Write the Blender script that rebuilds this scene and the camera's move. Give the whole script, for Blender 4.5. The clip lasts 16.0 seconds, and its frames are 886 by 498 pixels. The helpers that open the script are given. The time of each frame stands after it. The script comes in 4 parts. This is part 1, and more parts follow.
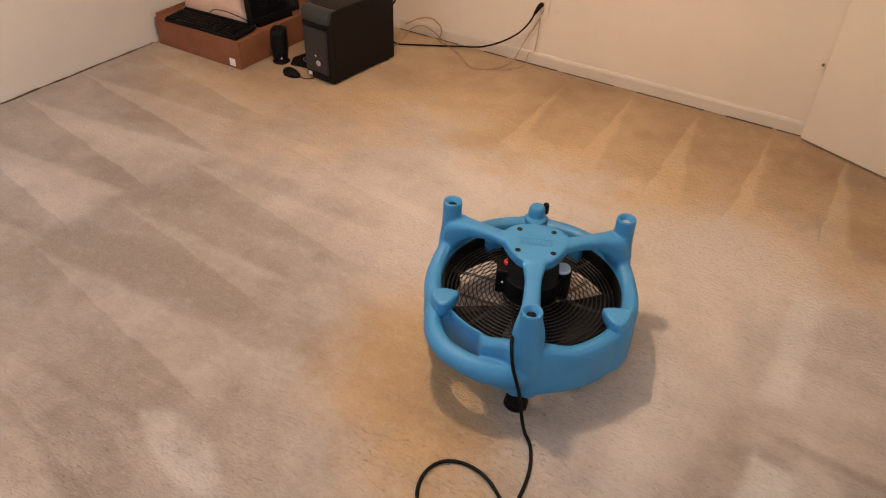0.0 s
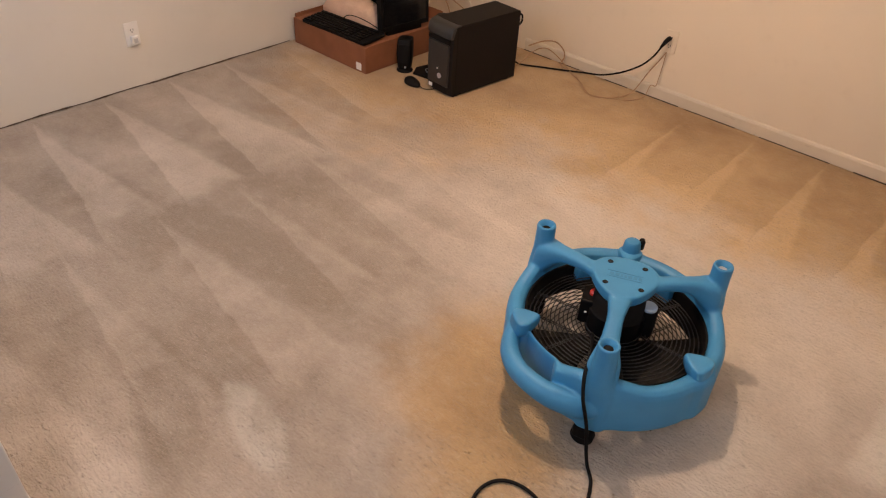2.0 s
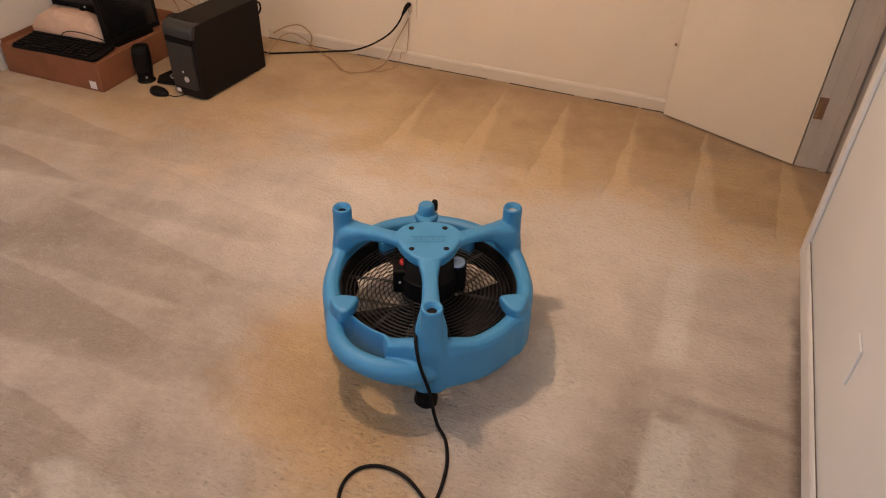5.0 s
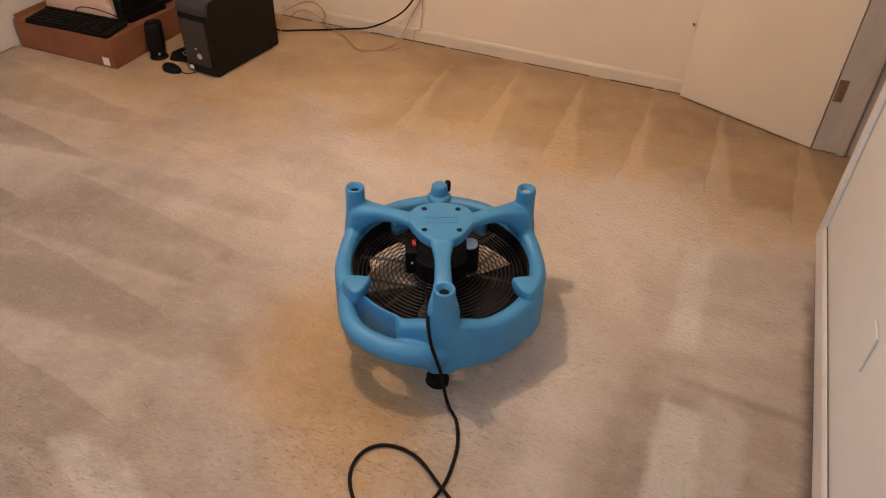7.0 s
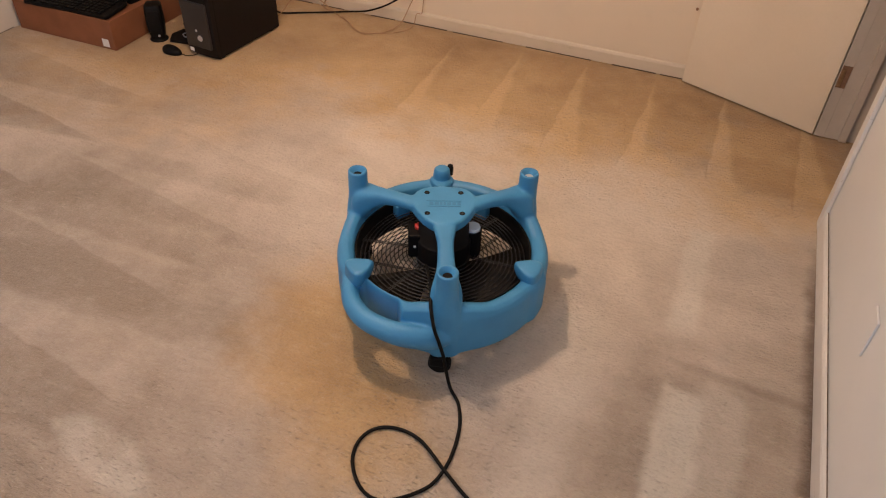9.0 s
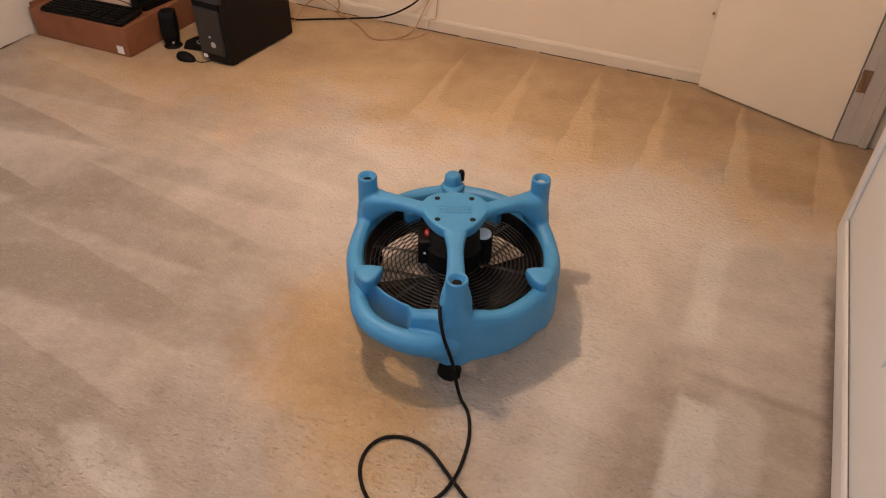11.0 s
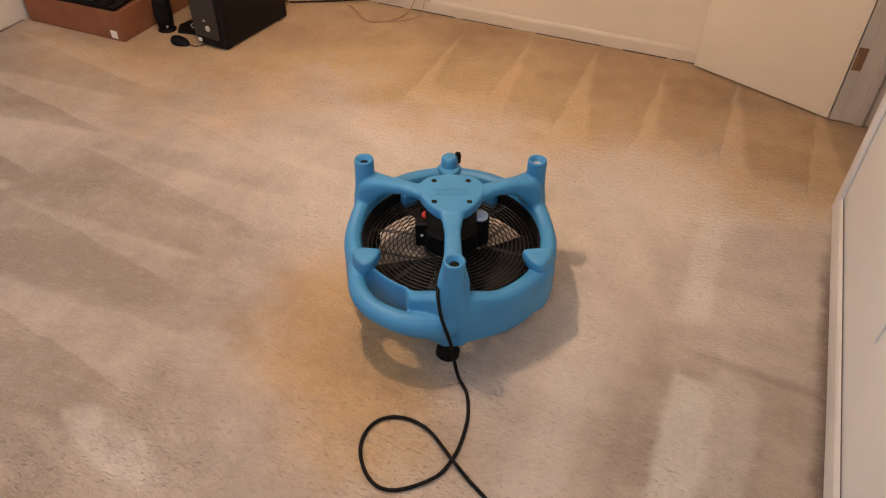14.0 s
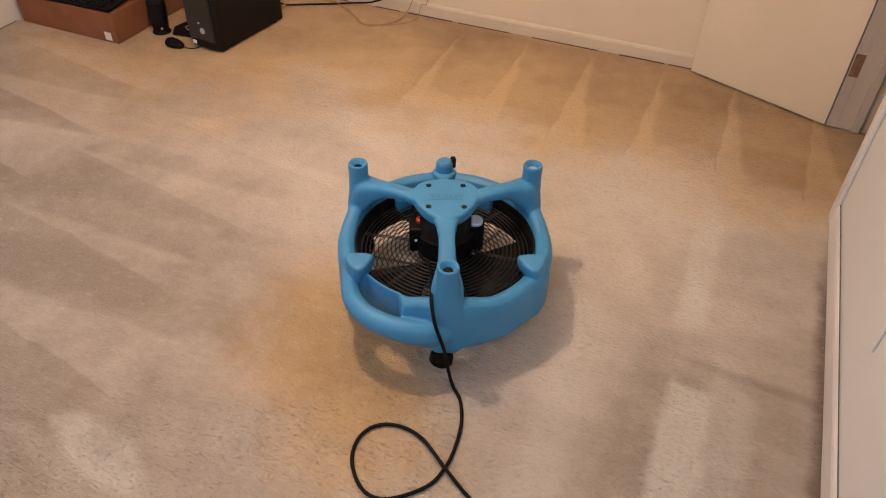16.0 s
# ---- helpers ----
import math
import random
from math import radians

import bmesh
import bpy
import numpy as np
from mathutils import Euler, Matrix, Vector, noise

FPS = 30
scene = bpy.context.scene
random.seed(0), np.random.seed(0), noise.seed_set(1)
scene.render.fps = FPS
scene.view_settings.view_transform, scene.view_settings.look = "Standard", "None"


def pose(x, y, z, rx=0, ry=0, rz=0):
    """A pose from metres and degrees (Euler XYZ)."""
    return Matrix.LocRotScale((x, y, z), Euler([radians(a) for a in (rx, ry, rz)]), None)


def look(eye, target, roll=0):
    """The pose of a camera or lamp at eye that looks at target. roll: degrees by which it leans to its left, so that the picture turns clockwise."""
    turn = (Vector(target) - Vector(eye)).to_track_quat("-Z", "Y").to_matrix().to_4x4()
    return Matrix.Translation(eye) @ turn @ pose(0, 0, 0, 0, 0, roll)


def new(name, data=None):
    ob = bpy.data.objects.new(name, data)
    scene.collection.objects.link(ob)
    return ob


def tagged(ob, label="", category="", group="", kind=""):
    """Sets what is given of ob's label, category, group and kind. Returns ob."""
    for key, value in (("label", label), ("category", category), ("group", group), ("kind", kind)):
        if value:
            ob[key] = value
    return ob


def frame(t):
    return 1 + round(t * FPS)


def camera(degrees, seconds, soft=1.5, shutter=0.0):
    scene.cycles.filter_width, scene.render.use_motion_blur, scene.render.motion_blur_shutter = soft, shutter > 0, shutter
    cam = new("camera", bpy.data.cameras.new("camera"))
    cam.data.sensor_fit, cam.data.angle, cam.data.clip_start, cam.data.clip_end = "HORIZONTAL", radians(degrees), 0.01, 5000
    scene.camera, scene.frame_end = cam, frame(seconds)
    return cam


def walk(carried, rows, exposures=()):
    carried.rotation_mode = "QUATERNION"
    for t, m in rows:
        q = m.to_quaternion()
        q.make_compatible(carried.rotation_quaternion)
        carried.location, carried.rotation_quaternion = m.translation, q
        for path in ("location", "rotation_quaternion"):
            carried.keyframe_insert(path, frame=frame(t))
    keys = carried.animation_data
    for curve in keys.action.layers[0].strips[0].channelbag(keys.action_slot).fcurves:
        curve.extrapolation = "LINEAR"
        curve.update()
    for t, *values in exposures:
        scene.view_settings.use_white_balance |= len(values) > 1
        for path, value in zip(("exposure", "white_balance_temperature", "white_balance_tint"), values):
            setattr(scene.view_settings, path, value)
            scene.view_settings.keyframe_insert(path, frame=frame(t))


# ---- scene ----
cam = camera(63.0, 16.0, soft=1.15)
PATH = [
    (0, (3.373, -3.434, 1.625), (2.573, -2.079, 0.391), 1.98),
    (0.5, (3.382, -3.429, 1.653), (2.466, -2.141, 0.426), 3.90),
    (1, (3.402, -3.408, 1.626), (2.316, -2.242, 0.417), 5.85),
    (1.5, (3.409, -3.417, 1.615), (2.280, -2.277, 0.421), 5.68),
    (2, (3.419, -3.430, 1.645), (2.377, -2.225, 0.435), 3.37),
    (2.5, (3.387, -3.460, 1.662), (2.632, -2.042, 0.470), 2.43),
    (3, (3.372, -3.465, 1.659), (2.730, -1.984, 0.478), 1.40),
    (3.5, (3.370, -3.459, 1.650), (2.815, -1.947, 0.464), 1.65),
    (4, (3.387, -3.448, 1.645), (2.847, -1.946, 0.440), 1.99),
    (6.5, (3.372, -3.438, 1.633), (2.816, -1.980, 0.383), 2.12),
    (7, (3.372, -3.435, 1.636), (2.816, -1.994, 0.365), 2.01),
    (7.5, (3.366, -3.424, 1.621), (2.828, -1.987, 0.338), 2.10),
    (8, (3.370, -3.429, 1.626), (2.830, -1.992, 0.344), 2.41),
    (8.5, (3.371, -3.428, 1.621), (2.789, -2.015, 0.330), 0.34),
    (9, (3.361, -3.445, 1.632), (2.821, -2.025, 0.331), 2.49),
    (11.5, (3.370, -3.416, 1.609), (2.779, -2.001, 0.324), 1.41),
    (12, (3.357, -3.420, 1.617), (2.800, -2.017, 0.305), 1.54),
    (12.5, (3.365, -3.418, 1.610), (2.809, -2.030, 0.281), 1.19),
    (13, (3.365, -3.431, 1.621), (2.806, -2.037, 0.301), 1.43),
    (13.5, (3.374, -3.431, 1.619), (2.806, -2.038, 0.301), 1.02),
    (14, (3.374, -3.428, 1.619), (2.807, -2.040, 0.296), 1.14),
    (14.5, (3.372, -3.424, 1.616), (2.810, -2.031, 0.295), 1.17),
    (15, (3.371, -3.421, 1.616), (2.809, -2.023, 0.301), 0.84),
    (15.5, (3.371, -3.426, 1.616), (2.825, -2.013, 0.310), 1.41),
    (16, (3.373, -3.408, 1.609), (2.812, -2.010, 0.294), 1.66),
]
walk(cam, [(t, look(eye, target, roll)) for t, eye, target, roll in PATH],
     [(0.0, 0.06, 5400, 11), (1.2, 0.02, 5430, 11), (2.5, -0.10, 5560, 12), (4.0, -0.12, 5560, 13), (6.5, -0.13, 5600, 13), (9.0, -0.12, 5600, 13), (11.3, -0.01, 5560, 13), (13.0, 0.03, 5520, 12), (16.0, 0.03, 5520, 12)])

# ---- world, lights ----
world = bpy.data.worlds.new("overcast_sky")
scene.world = world
world.use_nodes = True
wn = world.node_tree.nodes
sky = wn.new("ShaderNodeTexSky")
sky.sky_type, sky.sun_disc = "NISHITA", False
sky.sun_elevation, sky.sun_rotation = radians(38), radians(200)
wn["Background"].inputs["Strength"].default_value = 0.1
world.node_tree.links.new(sky.outputs[0], wn["Background"].inputs["Color"])

LAMP = (2.10, -1.87, 2.30)
lamp = bpy.data.lights.new("ceiling_bulb", "POINT")
lamp.energy, lamp.color, lamp.shadow_soft_size = 92, (1.0, 0.645, 0.37), 0.055
new("ceiling_bulb_light", lamp).location = LAMP
# cool fill panel aimed almost straight down, added for the west side
day = bpy.data.lights.new("west_daylight_fill", "AREA")
day.shape, day.size, day.size_y = "RECTANGLE", 1.35, 1.15
day.energy, day.color = 9.5, (0.62, 0.82, 1.0)
new("west_daylight_fill", day).matrix_world = Matrix.Translation((1.0, -3.36, 1.5)) @ Matrix.Rotation(radians(12), 4, "X")
# second cool panel, added behind the camera and tilted to the floor
entry = bpy.data.lights.new("alcove_daylight", "AREA")
entry.shape, entry.size, entry.size_y, entry.energy, entry.color = "RECTANGLE", 1.2, 0.75, 9.5, (0.62, 0.83, 1.0)
new("alcove_daylight", entry).matrix_world = Matrix.Translation((3.1, -3.93, 1.80)) @ Matrix.Rotation(radians(42), 4, "X")
scene.view_settings.exposure = 0.0


# ---- materials ----
class Nodes:
    """Small helper that writes shader graphs."""

    def __init__(self, name):
        self.m = bpy.data.materials.new(name)
        self.m.use_nodes = True
        self.t = self.m.node_tree
        self.bsdf = self.t.nodes["Principled BSDF"]
        self.pos = self.t.nodes.new("ShaderNodeNewGeometry").outputs["Position"]

    def put(self, socket, value):
        if isinstance(value, bpy.types.NodeSocket):
            self.t.links.new(value, socket)
        else:
            socket.default_value = value

    def math(self, op, a, b=0.0, c=0.0, clamp=False):
        n = self.t.nodes.new("ShaderNodeMath")
        n.operation, n.use_clamp = op, clamp
        for s, v in zip(n.inputs, (a, b, c)):
            self.put(s, v)
        return n.outputs[0]

    def step(self, v, lo, hi, a=0.0, b=1.0):
        n = self.t.nodes.new("ShaderNodeMapRange")
        n.interpolation_type = "SMOOTHSTEP"
        for s, x in zip(n.inputs, (v, lo, hi, a, b)):
            self.put(s, x)
        return n.outputs[0]

    def noise(self, scale, detail=3.0, rough=0.55, vector=None, stretch=None):
        n = self.t.nodes.new("ShaderNodeTexNoise")
        n.inputs["Scale"].default_value = scale
        n.inputs["Detail"].default_value = detail
        n.inputs["Roughness"].default_value = rough
        v = vector if vector is not None else self.pos
        if stretch:
            mp = self.t.nodes.new("ShaderNodeMapping")
            mp.inputs["Scale"].default_value = stretch
            self.put(mp.inputs["Vector"], v)
            v = mp.outputs[0]
        self.put(n.inputs["Vector"], v)
        return n.outputs["Fac"]

    def mix(self, f, a, b, mode="MIX"):
        n = self.t.nodes.new("ShaderNodeMix")
        n.data_type, n.blend_type = "RGBA", mode
        self.put(n.inputs["Factor"], f)
        for s, v in zip((n.inputs[6], n.inputs[7]), (a, b)):
            self.put(s, (*v, 1.0) if isinstance(v, tuple) and len(v) == 3 else v)
        return n.outputs[2]

    def bump(self, height, strength=0.3, distance=0.002, normal=None):
        n = self.t.nodes.new("ShaderNodeBump")
        n.inputs["Strength"].default_value, n.inputs["Distance"].default_value = strength, distance
        self.put(n.inputs["Height"], height)
        if normal is not None:
            self.put(n.inputs["Normal"], normal)
        return n.outputs[0]

    def done(self, color, rough=0.6, normal=None, metal=0.0, spec=None):
        self.put(self.bsdf.inputs["Base Color"], (*color, 1.0) if isinstance(color, tuple) else color)
        self.put(self.bsdf.inputs["Roughness"], rough)
        self.put(self.bsdf.inputs["Metallic"], metal)
        if spec is not None:
            self.put(self.bsdf.inputs["Specular IOR Level"], spec)
        if normal is not None:
            self.put(self.bsdf.inputs["Normal"], normal)
        return self.m


def surface(name, a, b, rough=0.6, coarse=6.0, fine=120.0, bump=0.15, distance=0.001, metal=0.0, spec=None, speck=0.25):
    """Paint, plastic or card: two tones at two scales, fine relief, uneven gloss."""
    n = Nodes(name)
    big, small = n.noise(coarse, 4), n.noise(fine, 3)
    f = n.math("MULTIPLY_ADD", n.step(small, 0.3, 0.7), speck, n.math("MULTIPLY", n.step(big, 0.3, 0.7), 1 - speck))
    r = n.math("MULTIPLY_ADD", big, 0.16, rough - 0.08)
    return n.done(n.mix(f, a, b), r, n.bump(small, bump, distance), metal, spec)


def carpet_material():
    n = Nodes("cut_pile_carpet")
    sep = n.t.nodes.new("ShaderNodeSeparateXYZ")
    n.put(sep.inputs[0], n.pos)
    x, y = sep.outputs[0], sep.outputs[1]
    wob = n.math("SUBTRACT", n.noise(3.0, 2), 0.5)
    wob2 = n.math("SUBTRACT", n.noise(9.0, 2), 0.5)

    def strokes(along, away, first, pitch, lean, spread, reach):
        """Vacuum strokes from a wall: pale wedges that widen into the room between dark laid nap."""
        s = n.math("MULTIPLY_ADD", away, lean, n.math("SUBTRACT", along, first))
        s = n.math("ADD", s, n.math("MULTIPLY_ADD", wob2, 0.025, n.math("MULTIPLY", wob, 0.05)))
        cell = n.math("DIVIDE", s, pitch)
        u = n.math("MULTIPLY", n.math("FRACT", cell), pitch)
        odd = n.math("FRACT", n.math("MULTIPLY", n.math("FLOOR", cell), 0.37))
        wide = n.math("MULTIPLY", away, n.math("MULTIPLY_ADD", odd, 0.10, spread - 0.05))
        lit = n.math("MULTIPLY", n.step(n.math("SUBTRACT", wide, u), -0.012, 0.022), n.step(u, 0.0, 0.012))
        edge = n.math("ADD", n.math("MULTIPLY_ADD", odd, 0.22, reach - 0.10), n.math("MULTIPLY", wob2, 0.22))
        fade = n.math("MULTIPLY", n.step(n.math("SUBTRACT", away, edge), -0.03, 0.07, 1.0, 0.0), n.step(away, 0.0, 0.05))
        return lit, fade

    back = n.math("MULTIPLY", y, -1.0)
    lit_b, fade_b = strokes(x, back, 2.12, 0.338, 0.0, 0.15, 0.80)
    lit_l, fade_l = strokes(y, x, -2.475, 0.347, 0.17, 0.28, 1.06)
    lit_m, fade_m = strokes(y, n.math("SUBTRACT", x, 1.05), -2.09, 0.36, 0.17, 0.22, 1.0)
    fade_b = n.math("MULTIPLY", fade_b, n.step(x, 1.95, 2.15))
    fade_l = n.math("MULTIPLY", fade_l, n.step(y, -0.95, -1.25))
    fade_m = n.math("MULTIPLY", n.math("MULTIPLY", fade_m, n.step(x, 1.03, 1.08)), n.step(y, -1.1, -1.6))
    tone = n.math("MULTIPLY", n.math("MULTIPLY_ADD", lit_b, 0.80, -0.64), fade_b)
    tone = n.math("MULTIPLY_ADD", n.math("MULTIPLY_ADD", lit_l, 0.60, -0.30), fade_l, tone)
    tone = n.math("MULTIPLY_ADD", n.math("MULTIPLY_ADD", lit_m, 0.38, -0.18), fade_m, tone)

    # long passes with the nap laid one way or the other
    passes = n.noise(1.0, 3, 0.5, stretch=(1.1, 3.4, 1.0))
    tone = n.math("ADD", tone, n.math("MULTIPLY", n.math("SUBTRACT", n.step(passes, 0.42, 0.58), 0.5), 0.30))
    blot = n.noise(2.3, 5, 0.62)
    tone = n.math("ADD", tone, n.math("MULTIPLY", n.math("SUBTRACT", n.step(blot, 0.35, 0.65), 0.5), 0.30))
    foot = n.noise(7.5, 4, 0.6)
    tone = n.math("ADD", tone, n.math("MULTIPLY", n.math("SUBTRACT", foot, 0.5), 1.0))

    def patch(px, py, rx, ry, turn, soft=0.35):
        c, s = math.cos(radians(turn)), math.sin(radians(turn))
        dx, dy = n.math("SUBTRACT", x, px), n.math("SUBTRACT", y, py)
        a = n.math("DIVIDE", n.math("ADD", n.math("MULTIPLY", dx, c), n.math("MULTIPLY", dy, s)), rx)
        b = n.math("DIVIDE", n.math("SUBTRACT", n.math("MULTIPLY", dy, c), n.math("MULTIPLY", dx, s)), ry)
        r = n.math("SQRT", n.math("ADD", n.math("MULTIPLY", a, a), n.math("MULTIPLY", b, b)))
        r = n.math("ADD", n.math("MULTIPLY_ADD", wob, 0.9, r), n.math("MULTIPLY", wob2, 0.55))
        return n.step(r, 1.0 - soft, 1.0 + soft, 1.0, 0.0)

    def lane(x0, x1, y0, y1, soft=0.02):
        """A straight brushed lane of carpet with slightly ragged edges."""
        xx = n.math("MULTIPLY_ADD", wob2, 0.05, x)
        yy = n.math("MULTIPLY_ADD", wob2, 0.08, y)
        a = n.math("MULTIPLY", n.step(xx, x0 - soft, x0 + soft), n.step(xx, x1 - soft, x1 + soft, 1.0, 0.0))
        return n.math("MULTIPLY", a, n.math("MULTIPLY", n.step(yy, y0 - 2 * soft, y0 + 2 * soft), n.step(yy, y1 - soft, y1 + soft, 1.0, 0.0)))

    # brushed light spots and lanes
    pale = n.math("ADD", lane(3.49, 3.605, -2.62, -1.95), n.math("MULTIPLY", lane(3.60, 3.72, -2.40, -1.90), 0.45))
    pale = n.math("ADD", pale, n.math("MULTIPLY", lane(3.465, 3.55, -1.72, -1.18), 0.7))
    pale = n.math("ADD", pale, n.math("MULTIPLY", lane(3.17, 3.30, -2.6, -1.75, 0.04), 0.35))
    pale = n.math("ADD", pale, n.math("MULTIPLY", patch(2.20, -2.775, 0.165, 0.062, -16, 0.28), n.step(foot, 0.30, 0.52, 0.30, 0.75)))
    tone = n.math("MULTIPLY_ADD", pale, 0.42, tone)
    tone = n.math("MULTIPLY_ADD", lane(3.37, 3.47, -2.6, -1.45, 0.04), -0.26, tone)
    # thin dark streak and a broad darker band towards the east wall
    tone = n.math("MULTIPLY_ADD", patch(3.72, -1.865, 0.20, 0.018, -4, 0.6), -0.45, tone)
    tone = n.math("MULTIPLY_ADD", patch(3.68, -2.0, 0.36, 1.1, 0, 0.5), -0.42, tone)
    tone = n.math("MULTIPLY_ADD", patch(2.02, -2.93, 0.34, 0.09, -20, 0.3), -0.40, tone)
    # bright pool of lamplight behind the air mover, put into the pile tone
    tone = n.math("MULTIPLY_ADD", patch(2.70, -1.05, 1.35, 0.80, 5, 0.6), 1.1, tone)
    # two broad darker areas west of the middle, then a small paler one
    tone = n.math("MULTIPLY_ADD", patch(1.45, -2.55, 0.85, 0.55, -10, 0.6), -0.30, tone)
    tone = n.math("MULTIPLY_ADD", patch(1.60, -1.80, 0.75, 1.0, 0, 0.6), -0.50, tone)
    tone = n.math("MULTIPLY_ADD", patch(1.93, -3.08, 0.30, 0.085, -20, 0.3), 0.40, tone)
    # dark margin along the east skirting
    east_margin = n.math("MULTIPLY", n.step(n.math("MULTIPLY_ADD", wob2, 0.05, x), 3.850, 3.893), n.step(y, -1.0, -1.5))
    # worn and yellowed areas
    worn = n.math("MAXIMUM", patch(2.60, -2.27, 0.42, 0.25, -48, 0.55), patch(2.3, -0.15, 1.9, 0.80, -3, 0.4))
    worn = n.math("MAXIMUM", worn, patch(0.9, -0.55, 0.95, 0.75, 0, 0.6))
    tone = n.math("MULTIPLY_ADD", worn, -0.16, tone)
    worn = n.math("MAXIMUM", worn, patch(3.75, -0.55, 0.35, 0.5, 0, 0.5))

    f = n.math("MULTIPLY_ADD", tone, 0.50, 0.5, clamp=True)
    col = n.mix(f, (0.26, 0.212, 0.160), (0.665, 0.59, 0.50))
    col = n.mix(n.math("MULTIPLY", worn, 1.0), col, n.mix(f, (0.315, 0.188, 0.068), (0.63, 0.45, 0.225)))
    col = n.mix(n.math("MULTIPLY", pale, 0.55, clamp=True), col, (0.64, 0.63, 0.555))
    col = n.mix(n.math("MULTIPLY", east_margin, 0.9), col, (0.115, 0.082, 0.058))
    # tufts: shade in the gaps between curls of yarn, put into the colour
    tuft = n.noise(150.0, 2, 0.6)
    curl = n.noise(95.0, 3, 0.65, stretch=(0.7, 1.3, 1.0))
    gap = n.math("MULTIPLY", n.step(curl, 0.28, 0.60, 1.0, 0.0), 0.18)
    col = n.mix(gap, col, n.mix(0.75, col, (0.10, 0.07, 0.045)))
    col = n.mix(n.math("MULTIPLY", n.step(tuft, 0.30, 0.70), 0.10), col, (0.62, 0.52, 0.43))
    # clumps: shaded hollows and lit tops tinted over the pile
    clump = n.noise(36.0, 3, 0.6, stretch=(0.65, 1.4, 1.0))
    col = n.mix(n.math("MULTIPLY", n.step(clump, 0.30, 0.46, 1.0, 0.0), 0.14), col, n.mix(0.7, col, (0.12, 0.085, 0.06)))
    col = n.mix(n.math("MULTIPLY", n.step(clump, 0.52, 0.72), 0.11), col, (0.70, 0.61, 0.51))
    # sparse deep nicks where the pile parts: their shade and lit tips are coloured in
    nick = n.noise(88.0, 2, 0.5, stretch=(0.6, 1.6, 1.0))
    herd = n.noise(1.9, 3, 0.6)
    deep = n.math("MULTIPLY", n.step(nick, 0.29, 0.41, 1.0, 0.0), n.step(herd, 0.38, 0.60, 0.3, 1.0))
    proud = n.math("MULTIPLY", n.step(nick, 0.64, 0.73), n.step(herd, 0.42, 0.60, 0.12, 1.0))
    col = n.mix(n.math("MULTIPLY", deep, 0.30), col, n.mix(0.8, col, (0.10, 0.07, 0.05)))
    col = n.mix(n.math("MULTIPLY", proud, 0.25), col, (0.72, 0.63, 0.53))
    h = n.math("ADD", n.math("MULTIPLY", curl, 0.9), n.math("MULTIPLY_ADD", clump, 0.9, n.math("MULTIPLY", tuft, 0.4)))
    n.put(n.bsdf.inputs["Sheen Weight"], 0.18)
    n.put(n.bsdf.inputs["Sheen Roughness"], 0.6)
    h = n.math("ADD", h, n.math("MULTIPLY", n.math("SUBTRACT", proud, deep), 0.9))
    return n.done(col, 0.95, n.bump(h, 0.75, 0.011), 0.0, 0.12)


def wall_material(name, a, b, mark):
    n = Nodes(name)
    big, roll, peel = n.noise(0.9, 3), n.noise(14, 3), n.noise(240, 2)
    col = n.mix(n.step(big, 0.35, 0.65), a, b)
    col = n.mix(n.math("MULTIPLY", n.step(roll, 0.55, 0.8), 0.14), col, mark)
    scuff = n.noise(5.0, 5, 0.7, stretch=(1.0, 1.0, 5.0))
    col = n.mix(n.math("MULTIPLY", n.step(scuff, 0.64, 0.74), 0.16), col, mark)
    return n.done(col, 0.6, n.bump(n.math("ADD", peel, n.math("MULTIPLY", roll, 0.6)), 0.12, 0.0012))


def trim_material(name, a, b):
    n = Nodes(name)
    big, chip, drip = n.noise(3, 4), n.noise(38, 5, 0.7), n.noise(90, 3)
    col = n.mix(n.step(big, 0.35, 0.65), a, b)
    crack = n.noise(3.0, 5, 0.75, stretch=(1.2, 1.2, 40.0))
    col = n.mix(n.math("MULTIPLY", n.step(crack, 0.63, 0.68), 0.55), col, (0.20, 0.14, 0.09))
    col = n.mix(n.math("MULTIPLY", n.step(chip, 0.66, 0.72), 0.7), col, (0.36, 0.29, 0.21))
    return n.done(col, 0.45, n.bump(n.math("ADD", drip, n.math("MULTIPLY", chip, 0.6)), 0.22, 0.0015))


def cardboard_material():
    n = Nodes("brown_cardboard")
    flute, big, fibre = n.noise(2.0, 2, stretch=(220, 220, 0.4)), n.noise(7, 4), n.noise(200, 3)
    col = n.mix(n.step(big, 0.3, 0.7), (0.205, 0.077, 0.030), (0.26, 0.10, 0.041))
    col = n.mix(n.math("MULTIPLY", flute, 0.25), col, (0.18, 0.07, 0.028))
    return n.done(col, 0.85, n.bump(n.math("ADD", flute, fibre), 0.2, 0.001))


M_CARPET, M_CARD = carpet_material(), cardboard_material()
M_WALL = wall_material("cream_wall_paint", (0.71, 0.61, 0.46), (0.75, 0.65, 0.495), (0.58, 0.48, 0.34))
M_WESTWALL = wall_material("off_white_wall_paint", (0.645, 0.62, 0.565), (0.695, 0.67, 0.61), (0.56, 0.53, 0.47))
M_WHITEWALL = wall_material("white_wall_paint", (0.645, 0.66, 0.67), (0.70, 0.715, 0.725), (0.585, 0.585, 0.58))
M_TRIM = trim_material("white_trim_paint", (0.65, 0.645, 0.63), (0.71, 0.705, 0.69))
M_CREAMTRIM = trim_material("cream_trim_paint", (0.61, 0.53, 0.405), (0.66, 0.575, 0.445))
M_CEIL = surface("ceiling_paint", (0.60, 0.585, 0.555), (0.65, 0.635, 0.605), 0.8, 2, 160, 0.5, 0.003)
